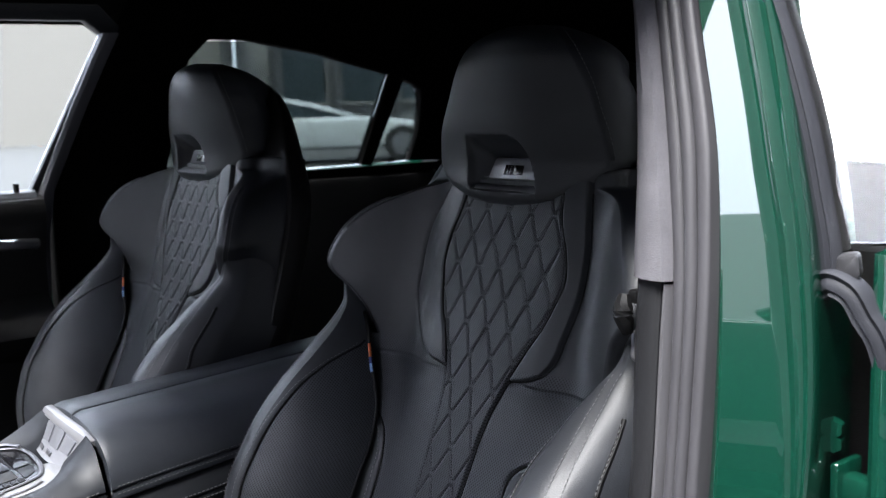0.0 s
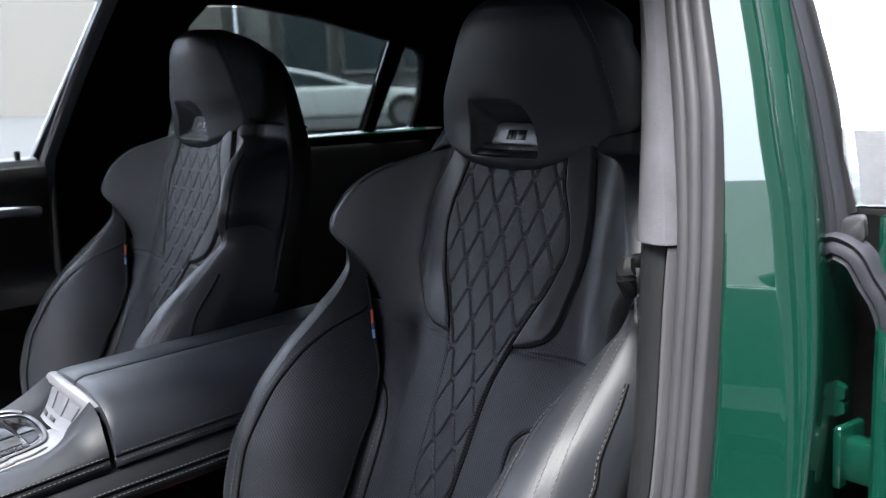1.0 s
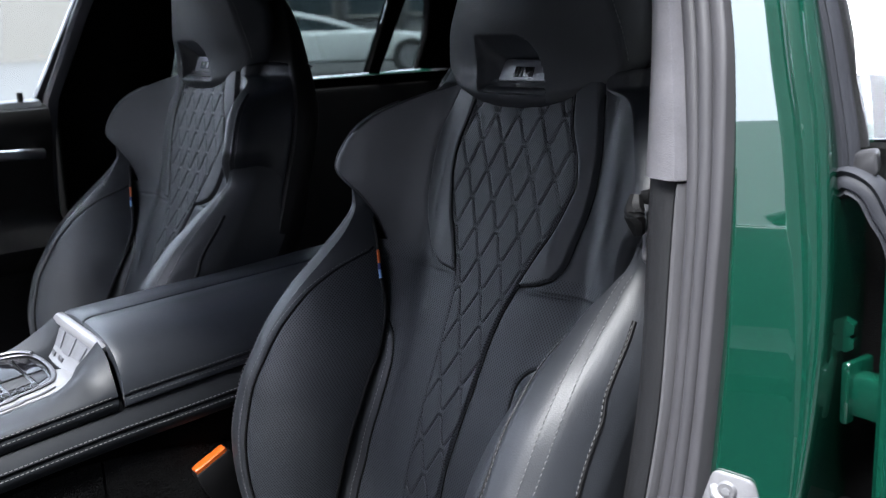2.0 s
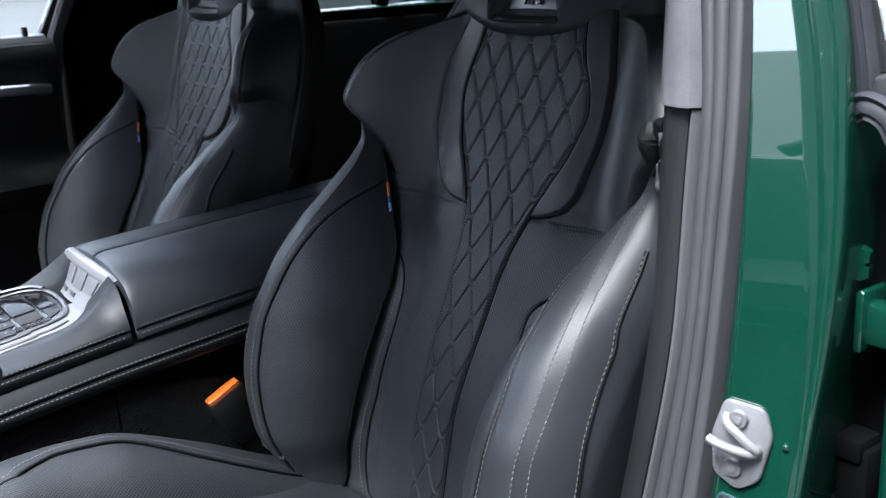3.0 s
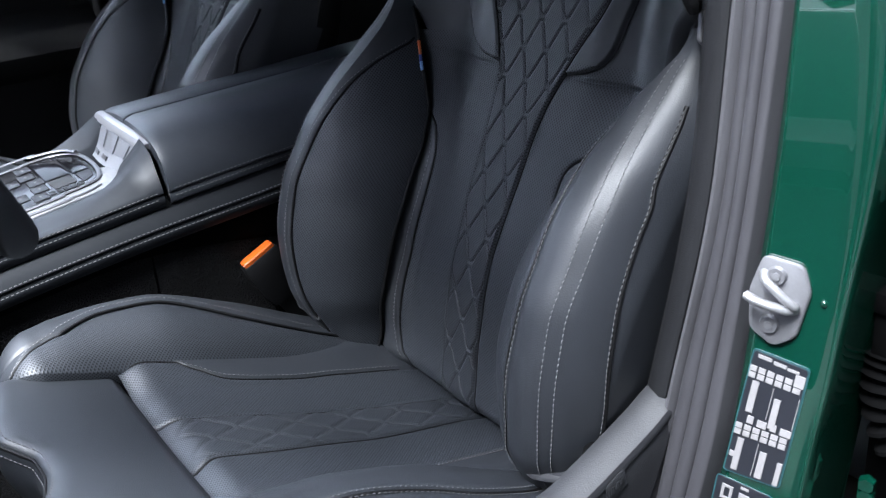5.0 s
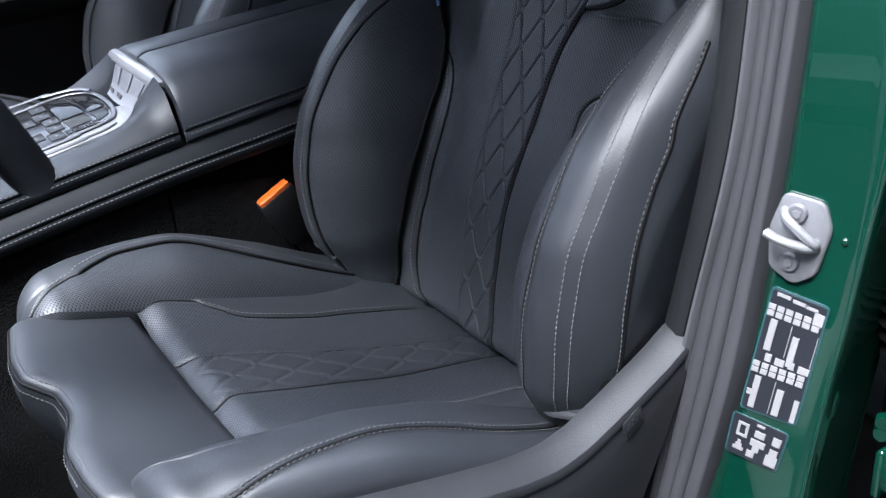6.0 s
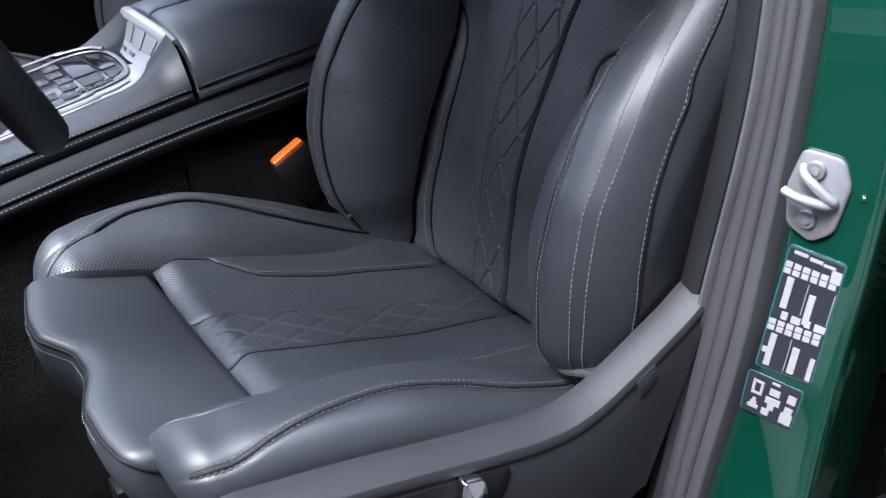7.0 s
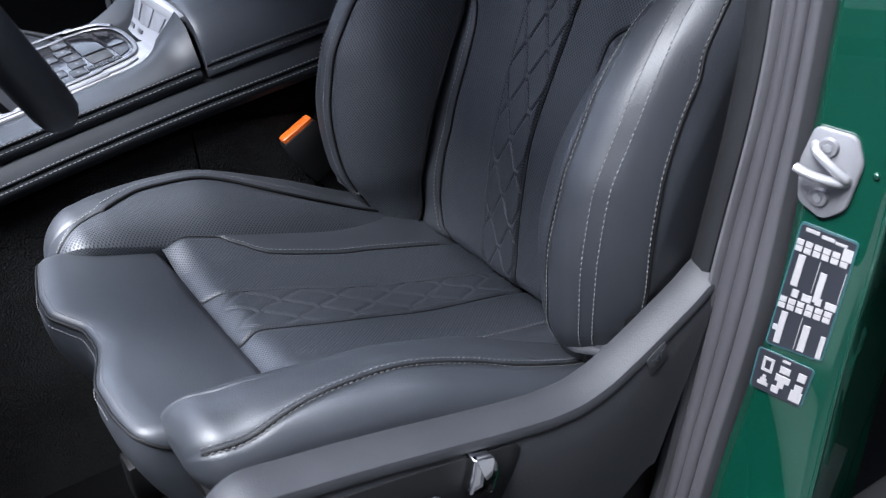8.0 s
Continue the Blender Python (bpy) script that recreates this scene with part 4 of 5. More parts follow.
for x, z in ((.3915, .6945), (.391, .655)):
    bm = bmesh.new()
    bmesh.ops.create_cone(bm, cap_ends=True, segments=20, radius1=.0080, radius2=.0068, depth=.003)
    bmesh.ops.transform(bm, matrix=pose(*on_jamb(x, z, .0064), 90, 0, 19), verts=bm.verts)
    screw = part("screw", bm, M_zinc, striker, "recessed screw head")
    bm = bmesh.new()
    bmesh.ops.create_cone(bm, cap_ends=True, segments=6, radius1=.0035, radius2=.0035, depth=.002)
    bmesh.ops.transform(bm, matrix=pose(*on_jamb(x, z, .0080), 90, 0, 19), verts=bm.verts)
    part("socket", bm, M_silver_grey, screw)


def sticker(name, corners, marks, label):
    """A printed film on the jamb; marks: bars as (u0, v0, u1, v1) from its top left corner."""
    tl, tr, br, bl = corners

    def at(u, v, lift):
        a = [tl[i] + (tr[i] - tl[i]) * u for i in (0, 1)]
        b = [bl[i] + (br[i] - bl[i]) * u for i in (0, 1)]
        return on_jamb(a[0] + (b[0] - a[0]) * v, a[1] + (b[1] - a[1]) * v, lift)
    ob = empty(name, at(.5, 1, 0), label, "sticker", "stickers on the jamb")

    def plate(what, u0, v0, u1, v1, lift, mat, r=0.0, lab=""):
        ring_ = [at(u0, v0, lift), at(u1, v0, lift), at(u1, v1, lift), at(u0, v1, lift)]
        part(what, slab(rounded(ring_, r) if r else ring_, (0, .0006, 0), 0), mat, ob, lab, smooth=False)
    plate("film", 0, 0, 1, 1, .0012, M_blue_film, .004, "blue-green edged film")
    plate("black_field", .03, .015, .97, .985, .0017, M_black_film, .003)
    for m in marks:
        plate("printed_bar", *m, .0022, M_white_print)


cells = [(.03 + i * .155, v, .15 + i * .155, v + .040) for v in (.125, .175) for i in range(6)] + [(.03 + i * .155, v, .15 + i * .155, v + .040) for v in (.585, .635) for i in range(6)]
sticker("tyre_sticker", ((.379, .629), (.432, .632), (.422, .523), (.366, .512)),
        [(.12, .03, .36, .055), (.40, .04, .62, .065), (.64, .05, .84, .07), (.80, .075, .965, .165), (.13, .235, .25, .48), (.56, .31, .67, .55), (.50, .24, .51, .49), (.95, .25, .96, .50),
         (.20, .505, .31, .565), (.38, .515, .54, .57), (.61, .51, .71, .565), (.78, .515, .965, .57), (.13, .70, .24, .965), (.05, .82, .13, .865), (.55, .75, .67, .97), (.87, .79, .955, .98), (.49, .70, .50, .97)] + cells,
        "black tyre pressure sticker with white bars and blue edge")
sticker("warning_sticker", ((.361, .506), (.418, .513), (.412, .473), (.358, .465)),
        [(.14, .16, .34, .22), (.14, .22, .19, .44), (.29, .22, .34, .44), (.14, .44, .34, .50), (.20, .60, .26, .68), (.17, .68, .29, .76), (.13, .76, .33, .84),
         (.46, .06, .60, .12), (.46, .22, .64, .38), (.42, .44, .68, .60), (.48, .60, .60, .74), (.40, .74, .54, .90), (.78, .20, .92, .40), (.78, .50, .92, .66), (.74, .66, .95, .92)],
        "small black warning sticker with white blocks")
bm = bmesh.new()
bmesh.ops.create_uvsphere(bm, u_segments=14, v_segments=8, radius=.0028)
bmesh.ops.scale(bm, vec=(1, .5, 1), verts=bm.verts)
bmesh.ops.translate(bm, vec=on_jamb(.433, .685, .001), verts=bm.verts)
tagged(part("jamb_plug", bm, M_green), "small green plug in the door jamb", "plug")

# seat belt of the driver's seat, hanging beside the pillar
belt = empty("seat_belt", (.262, .12, .17), "black seat belt webbing hanging beside the door pillar", "seat belt", "seat belts")


def webbing(name, pts, w, side, parent):
    pts = smooth_path(pts, 40)
    s = Vector(side).normalized()
    rows = []
    for i, p in enumerate(pts):
        t = (pts[min(i + 1, 39)] - pts[max(i - 1, 0)]).normalized()
        n = t.cross(s).normalized()
        rows.append([p + s * w / 2 + n * .0006, p - s * w / 2 + n * .0006, p - s * w / 2 - n * .0006, p + s * w / 2 - n * .0006])
    return loft(name, rows, M_webbing, parent, "black woven webbing")


M_webbing = surface("belt_webbing", (0.014, 0.014, 0.016), 0.6, 1200, .0008)
webbing("webbing", [(.255, .225, 1.16), (.272, .205, 1.0), (.276, .185, .88), (.282, .175, .72), (.286, .165, .55), (.286, .16, .30), (.286, .16, .18)], .046, (.25, 1, 0), belt)
part("tongue", slab(rounded([(.266, .150, .872), (.266, .175, .868), (.268, .176, .845), (.269, .158, .838), (.268, .146, .848)], .004), (.004, 0, 0), .001), M_zinc, belt, "steel belt tongue")
part("stop_button", block((.262, .150, .895), (.272, .164, .907), .003), M_plastic, belt)
tube("cover_cap", smooth_path([(.268, .140, .905), (.270, .136, .890), (.271, .140, .872)], 10), lambda t: .005 + .004 * math.sin(t * 3.1), M_plastic, belt)


# ---- centre console ----
console = empty("centre_console", (-.385, -.15, .165), "black leather centre console with armrest and satin metal trim", "console")
CX = -.385


def fall(y):
    """The console's front slopes down towards the dashboard."""
    return .115 * min(y + .15, 0.0)


def lid_half(s):
    """One of the two armrest lids: a rounded leather box that meets its twin in the middle."""
    shape = [(.0015, .690), (.0012, .709), (.0030, .7145), (.007, .7160), (.03, .7155), (.06, .7125), (.085, .7065), (.104, .6970), (.117, .6830), (.124, .668), (.127, .655), (.1272, .6520), (.1245, .6495), (.1270, .6470), (.1265, .638), (.120, .634), (.06, .632), (.0015, .632)]
    rows = []
    for y in [-.136, -.1345, -.131, -.125] + steps(-.11, .30, 24) + [.318, .326, .330]:
        e = 1 - .05 * (1 - min(1, (y + .136) / .012)) ** 2 - .10 * (1 - min(1, (.330 - y) / .03)) ** 2
        rows.append([Vector((CX + s * x, y, .632 + (z - .632) * e + (.10 - .05 * (z - .632) / .084) * (y + .14))) for x, z in shape])
    ob = loft("armrest_lid", rows, M_console_lit, console, "padded black leather armrest lid", angle=50)
    seams("contrast_stitching", [[Vector((CX + s * (.1272 + .0005), y, z + .088 * (y + .14))) for y in steps(-.131, .31, 60)] for z in (.6540, .6450)], M_thread, ob, "light grey sewn thread", out=(s, 0, .2))
    seams("contrast_stitching", [[Vector((CX + s * x, -.1365, z)) for x, z in ((.1270, .655), (.1250, .6495), (.1265, .642))]], M_thread, ob, out=(0, -1, 0))


lid_half(1)
lid_half(-1)

rail_z = line((-.80, .525), (-.386, .5786), (-.2925, .591), (-.195, .602), (-.149, .6066), (-.06, .6135), (.34, .645))
knee_z = line((-.80, .51), (-.386, .564), (-.28, .576), (-.19, .580), (-.10, .573), (.0, .556), (.34, .45))


shoulder_z = line((-.75, .655), (-.50, .652), (-.35, .654), (-.27, .658), (-.22, .664), (-.19, .671), (-.165, .681), (-.150, .690), (-.142, .695))
inner_z = line((-.75, .655), (-.35, .654), (-.25, .657), (-.20, .659), (-.175, .662), (-.165, .667), (-.155, .680), (-.148, .692), (-.142, .702))
near_x = line((-.75, .082), (-.25, .077), (-.20, .073), (-.178, .060), (-.164, .042), (-.156, .050), (-.150, .060), (-.142, .070))
far_x_in = line((-.75, .115), (-.23, .112), (-.205, .106), (-.185, .092), (-.170, .072), (-.155, .062), (-.142, .055))
for s in (1, -1):
    rows = []
    for y in steps(-.75, -.1435, 60):
        zs, xi, zi = shoulder_z(y) + (.006 * ease(-.20, -.16, y) if s < 0 else 0), (near_x if s > 0 else far_x_in)(y), inner_z(y) + .004
        w = .1268 - xi
        k, g = ease(-.22, -.15, y), Vector((0, 0, fall(y)))
        rows.append([Vector((CX + s * x, y, z)) + g for x, z in ((xi, zi - .030), (xi, zi - .004), (xi + .004, zi), (xi + .28 * w, .6 * zi + .4 * zs + .001), (xi + .60 * w, zs - .002), (xi + .82 * w, .45 * zs + .55 * .6535), (xi + .95 * w, .15 * zs + .85 * .6540),
                     (.1268, .6535), (.1272, .6515), (.1245, .6495), (.1270, .6470), (.1265, .636), (.122, .632), (xi, .628))])
    sh = loft("console_shoulder", rows, M_console_edge_shade, console, "leather-wrapped console edge", angle=50)
    seams("contrast_stitching", [[Vector((CX + s * .1278, y, z + fall(y))) for y in steps(-.74, -.146, 80)] for z in (.6530, .6448)], M_thread, sh, "light grey sewn thread", out=(s, 0, .2))
    # lower rail, knee panel and carpeted side
    rows = []
    for y in steps(-.80, .34, 40):
        zr = rail_z(y)
        rows.append([Vector((CX + s * x, y, zr + z)) for x, z in ((.110, .036), (.116, .034), (.128, .022), (.1345, .012), (.1365, .008), (.1340, .005), (.1368, .002), (.1372, -.004), (.134, -.012), (.120, -.018), (.100, -.018))])
    rail = loft("console_rail", rows, M_rail_shade, console, "stitched leather side rail", angle=50)
    seams("contrast_stitching", [[Vector((CX + s * x, y, rail_z(y) + z)) for y in steps(-.78, .33, 100)] for x, z in ((.1370, .0100), (.1378, .0015))], M_thread, rail, "light grey sewn thread", out=(s, 0, .3))
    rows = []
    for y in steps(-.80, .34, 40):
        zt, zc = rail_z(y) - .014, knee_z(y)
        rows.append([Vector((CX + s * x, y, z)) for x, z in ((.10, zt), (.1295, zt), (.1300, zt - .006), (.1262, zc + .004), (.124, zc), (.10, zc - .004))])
    # near-black lining colour here swallows the orange light bounced off the buckle
    loft("knee_panel", rows, M_liner_shade, console, "near-black panel, coloured to swallow bounced light")
    for y0, y1 in ((-.80, -.171), (-.168, .34)):
        rows = []
        for y in steps(y0, y1, 20):
            zc = knee_z(y)
            rows.append([Vector((CX + s * x, y, z)) for x, z in ((.10, zc + .001), (.1215, zc + .001), (.1235, zc - .004), (.1245, zc - .05), (.130, .30), (.145, .166), (.10, .166))])
        loft("side_carpet", rows, M_side_carpet, console, "black carpet on the console side")
part("console_core", block((CX - .110, -.75, .17), (CX + .110, .33, .560), .004), M_plastic, console, "black console body")

# control panel within a satin frame
def tilt(x, y, h=0.0):
    return Vector((x, y, .67925 + .115 * y + h))


def plate(name, pts, h0, h1, mat, label="", r=.004, bevel=.0008):
    return part(name, slab(rounded([tilt(x, y, h0) for x, y in pts], r), (0, 0, h1 - h0), bevel), mat, console, label)


panel_ring = [(-.480, -.70), (-.489, -.274), (-.492, -.252), (-.493, -.222), (-.488, -.202), (-.470, -.184), (-.445, -.178), (-.415, -.177), (-.385, -.179), (-.362, -.184), (-.348, -.192), (-.341, -.212), (-.337, -.246), (-.331, -.276), (-.322, -.70)]
plate("control_panel", panel_ring, -.006, .0, M_gloss, "gloss black control panel")
tube("panel_frame", smooth_path([tilt(x, y, .0008) for x, y in panel_ring], 120), .0030, M_frame, console, "satin metal frame", n=10, squash=.4)
plate("trim_plate", [(-.330, -.70), (-.330, -.276), (-.336, -.246), (-.340, -.212), (-.347, -.192), (-.362, -.183), (-.390, -.177), (-.382, -.166), (-.348, -.162), (-.326, -.176), (-.312, -.195), (-.310, -.236), (-.305, -.278), (-.300, -.70)], -.006, -.001, M_silver_grey, "silver grey trim plate", .002)
tube("trim_edge", smooth_path([tilt(x, y, .0) for x, y in ((-.308, -.70), (-.314, -.278), (-.319, -.236), (-.321, -.210), (-.329, -.192))], 60), lambda t: .0034 - .0016 * t, M_frame, console, "bright satin edge strip", n=10, squash=.5)
tube("trim_edge", smooth_path([tilt(x, y, .005) for x, y in ((-.498, -.70), (-.504, -.268), (-.500, -.230), (-.488, -.197), (-.462, -.182))], 60), .0030, M_frame, console, "bright satin edge strip", n=10, squash=.5)
plate("lid", [(-.484, -.238), (-.482, -.210), (-.402, -.208), (-.402, -.238)], .0, .0012, M_black_glass, "black glass lid")
plate("lid", [(-.474, -.205), (-.458, -.189), (-.398, -.186), (-.398, -.205)], .0, .0012, M_black_glass, "black glass lid")
plate("touch_field", [(-.394, -.204), (-.394, -.186), (-.368, -.189), (-.356, -.204)], .0, .0012, M_grey_gloss, "glossy grey touch field")
plate("tray", [(-.398, -.237), (-.398, -.210), (-.366, -.209), (-.365, -.236)], .0, .0006, M_film_black, "dark open tray", .002)
for k in range(5):
    y = -.2415 + .0083 * k
    plate("push_button", [(-.361, y - .0035), (-.361, y + .0035), (-.3485, y + .0035), (-.3475, y - .0035)], .0, .0014, M_grey_gloss, "small grey push button", .001)
for x, y in ((-.470, -.249), (-.440, -.252), (-.410, -.248), (-.383, -.250), (-.355, -.256), (-.43, -.272), (-.37, -.276)):
    key = plate("push_button", [(x - .0130, y - .0092), (x - .0130, y + .0092), (x + .0115, y + .0092), (x + .0115, y - .0092)], .0, .0014, M_grey_gloss, "small grey push button", .002)
    plate("printed_mark", [(x - .004, y - .0012), (x - .004, y + .0012), (x + .003, y + .0012), (x + .003, y - .0012)], .0014, .0017, M_strip, "", .0004, 0)

# scooped end piece in front of the lids
def on_scoop(u, k, lift=0.0):
    """A point of the scoop: u across, k up its slope."""
    x = -.405 + .068 * u + .026 * u * (k - .3) + .010 * k
    return Vector((x, -.168 + .022 * k + .006 * u * u - .8 * lift, .657 + (.046 - .006 * abs(u + .1) ** 2.5) * k ** 1.25 + .6 * lift))


v, f = sheet([[on_scoop(u, k) for u in steps(-1, 1, 26)] for k in steps(0, 1, 18)])
mesh_part("scoop", v, f, M_scoop, console, "satin lavender grey scoop at the end of the panel")
rows = []
for u in steps(-.98, 1.06, 44):
    p = on_scoop(u, 1.0)
    rows.append([p + Vector((0, a, b)) for a, b in ((.008, .0040), (.003, .0048), (-.002, .0036), (-.0050, -.0010), (-.0055, -.0045), (.0, -.006), (.006, -.006))])
loft("scoop_edge", rows, M_scoop_edge, console, "satin metal edge of the scoop")
for s in (-1, 1):
    rows = [[on_scoop(s * u, k) + Vector((0, -a, b)) for u, a, b in ((.98, .0, -.002), (.99, .003, .001), (1.04, .0035, .002), (1.10, .001, .001), (1.10, -.01, -.006))] for k in steps(.0, 1.0, 12)]
    loft("scoop_cheek", rows, M_console_lit, console, "leather cheek of the scoop")
for u0, u1, k0, k1 in ((-.55, -.20, .45, .85), (-.10, .30, .42, .86), (.40, .72, .45, .82)):
    part("facet", slab(rounded([on_scoop(u0, k0, .0006), on_scoop(u1, k0, .0006), on_scoop(u1, k1, .0006), on_scoop(u0, k1, .0006)], .002), (0, -.0010, .0008), .0003), M_facet, console, "dull grey square facet")
for u0, u1 in ((-.60, -.35), (-.10, .14)):
    part("glint_strip", slab([on_scoop(u0, .20, .0006), on_scoop(u1, .18, .0006), on_scoop(u1, .30, .0006), on_scoop(u0, .32, .0006)], (0, -.0012, .0008), .0004), M_frame, console)

console.location = EYE + (console.location - EYE) * 1.03
console.scale = (1.03, 1.03, 1.03)

# ---- belt buckle between seat and console ----
buckle = empty("seat_belt_buckle", (-.281, .0, .42), "black seat belt buckle with an orange release button", "belt buckle")
axis = Vector((0, .045, -.095)).normalized()
across = Vector((0, .095, .045)).normalized()
top = Vector((-.281, -.035, .535))


def cross(p, w, h):
    return [p + Vector((a * h * .8, 0, 0)) + across * (b * w) for a, b in ((-1, -.8), (-.8, -1), (.8, -1), (1, -.8), (1, .8), (.8, 1), (-.8, 1), (-1, .8))]


loft("case", [cross(top + axis * d, w, h) for d, w, h in ((.004, .024, .011), (.006, .0255, .0125), (.030, .0255, .0135), (.060, .0235, .013), (.075, .020, .011))], M_plastic, buckle, "black plastic buckle case")
loft("release_button", [cross(top + axis * d, w, h) for d, w, h in ((-.002, .0215, .0075), (-.0005, .0230, .0092), (.012, .0230, .0092))], M_orange, buckle, "bright orange release button")
loft("stalk", [cross(top + axis * d, w, h) for d, w, h in ((.070, .016, .008), (.10, .013, .006), (.20, .013, .006))], M_plastic, buckle, "black plastic stalk")

# ---- steering wheel ----
hub = Vector((.004, -.429, .919))
tilt = Euler((radians(24), 0, 0)).to_matrix()
wheel = empty("steering_wheel", hub, "black leather steering wheel", "steering wheel")
ring("rim", [hub + tilt @ Vector((.186 * math.cos(a), 0, .180 * math.sin(a))) for a in steps(0, math.tau, 72)[:-1]], .0165, M_hide, wheel, "thick black leather rim", n=16)
rows = []
for y, r in ((-.06, .05), (-.05, .062), (-.02, .072), (.0, .068), (.012, .05)):
    rows.append([hub + tilt @ Vector((r * 1.15 * math.cos(a), y, r * .85 * math.sin(a))) for a in steps(0, math.tau, 28)[:-1]])
loft("hub_pad", rows, M_hide, wheel, "black airbag pad")
for a, b in ((.075, 0.0), (-.075, 0.0), (0.0, -.06)):
    e = Vector((a * 2.35, -.01, b * 2.8))
    tube("spoke", [hub + tilt @ Vector((a, -.02, b)), hub + tilt @ e], .014, M_satin, wheel, "satin spoke", squash=1.6)
tube("column", [hub + tilt @ Vector((0, -.05, 0)), hub + tilt @ Vector((0, -.30, 0))], .05, M_plastic, wheel, "black steering column", n=16)


# ---- far side of the car ----
def far_x(z):
    """The far side's glass leans in towards the roof."""
    return -1.13 + .55 * (z - .93) if z > .90 else -1.1465 - .05 * (.90 - z)


def far(y, z, lift=0.0):
    return Vector((far_x(z) + lift, y, z))


def far_panel(name, pts, mat, parent, label="", thick=.03, bevel=.004, lift=0.0):
    return part(name, slab([far(y, z, lift) for y, z in pts], (-thick, 0, 0), bevel), mat, parent, label)


door = empty("front_passenger_door", (-1.15, -.4, .20), "black trimmed passenger door with its window", "car door", "car doors")
card = []
for y in steps(-1.0, .055, 20):
    card.append([Vector((x, y, z)) for x, z in ((-1.145, .925), (-1.120, .930), (-1.100, .922), (-1.090, .900), (-1.100, .86), (-1.125, .80), (-1.128, .74), (-1.080, .70), (-1.060, .675), (-1.075, .645), (-1.12, .62), (-1.13, .50), (-1.11, .40), (-1.10, .22), (-1.17, .22))])
loft("door_card", card, M_plastic, door, "black leather door card with armrest")
loft("belt_trim", [[Vector((x, y, z)) for x, z in ((-1.150, .921), (-1.150, .936), (-1.128, .940), (-1.112, .936), (-1.106, .926))] for y in steps(-1.0, .045, 12)], M_grey_trim, door, "grey window sill trim")
tube("lock_button", [(-1.118, .012, .935), (-1.118, .012, .953)], .0055, M_plastic, door, "black lock button", n=10)
tube("door_pull", smooth_path([(-1.085, -.16, .845), (-1.065, -.10, .85), (-1.063, -.02, .848), (-1.085, .03, .842)], 20), .010, M_satin, door, "satin door pull", n=10)
far_panel("window_frame", ((.145, 1.214), (.114, 1.236), (-.75, 1.236), (-.75, 1.262), (.135, 1.262), (.178, 1.226), (.073, .922), (.040, .938)), M_grey_trim, door, "dark grey window frame")
pane = far_panel("pane", ((.110, 1.234), (.143, 1.212), (.038, .936), (-.75, .936), (-.75, 1.234)), M_glass, door, "clear side window glass", .004, 0, -.012)
pane.visible_shadow = False

far_pillar = empty("far_door_pillar", (-1.15, .15, .165), "black door pillar beside the passenger seat", "car pillar", kind="structure")
far_panel("pillar_trim", ((.176, 1.235), (.20, 1.29), (.40, 1.29), (.350, 1.205), (.318, 1.168), (.27, .92), (.25, .17), (.10, .17), (.085, .50), (.080, .92)), M_liner_shade, far_pillar, "black pillar trim", .06)
loft("pillar_seal", [[far(y0 + dy, z, .004 + dx) for dy, dx in ((0, -.02), (.001, .004), (.008, .010), (.022, .010), (.029, .004), (.030, -.02))] for y0, z in ((.145, 1.215), (.128, 1.170), (.098, 1.085), (.072, 1.0), (.052, .935), (.042, .85), (.035, .70), (.035, .50), (.04, .20))], M_rubber_dark, far_pillar, "dark grey door seal")
far_belt = empty("seat_belt", (-1.03, .2, .2), "black seat belt on its upper guide loop", "seat belt", "seat belts")
ring("guide_loop", [far(.197 + .026 * math.cos(a), 1.090 + .020 * math.sin(a), .03) for a in steps(0, math.tau, 30)[:-1]], .006, M_plastic, far_belt, "black belt guide loop")
webbing("webbing", [(-1.005, .205, 1.08), (-1.05, .205, .97), (-1.07, .21, .80), (-1.08, .2, .45), (-1.08, .2, .22)], .044, (0, 1, .1), far_belt)

rear_door = empty("rear_passenger_door", (-1.15, .6, .2), "black trimmed rear door with window and small quarter light", "car door", "car doors")
far_panel("door_card", ((.27, .918), (.99, .905), (1.0, .30), (.25, .22)), M_plastic, rear_door, "black door card", .05, .01, .02)
far_panel("sill_trim", ((.27, .936), (.985, .928), (.985, .900), (.27, .905)), M_liner_shade, rear_door, "black window sill", .02, .002, .004)
far_panel("window_frame", ((.318, 1.168), (.350, 1.205), (.362, 1.206), (.433, 1.205), (.591, 1.180), (.788, 1.135), (.800, 1.150), (.95, 1.19), (.98, 1.31), (.30, 1.31)), M_liner_shade, rear_door, "black upper window frame")
far_panel("quarter_post", ((.788, 1.136), (.830, 1.121), (.803, .931), (.771, .936)), M_liner_shade, rear_door, "black post between the panes", .03)
far_panel("corner_frame", ((.800, 1.150), (.788, 1.134), (.830, 1.121), (.863, 1.114), (.885, 1.100), (.894, 1.080), (.910, 1.008), (.906, .935), (1.02, .930), (1.04, 1.12), (.95, 1.19)), M_liner_shade, rear_door, "black corner frame")
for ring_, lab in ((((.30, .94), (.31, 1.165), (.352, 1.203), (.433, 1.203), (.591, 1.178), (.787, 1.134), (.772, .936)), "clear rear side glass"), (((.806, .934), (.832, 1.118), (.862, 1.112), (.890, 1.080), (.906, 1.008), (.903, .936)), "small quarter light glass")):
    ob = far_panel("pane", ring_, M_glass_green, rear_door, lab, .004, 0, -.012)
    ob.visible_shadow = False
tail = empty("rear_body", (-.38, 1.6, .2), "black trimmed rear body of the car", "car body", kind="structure")
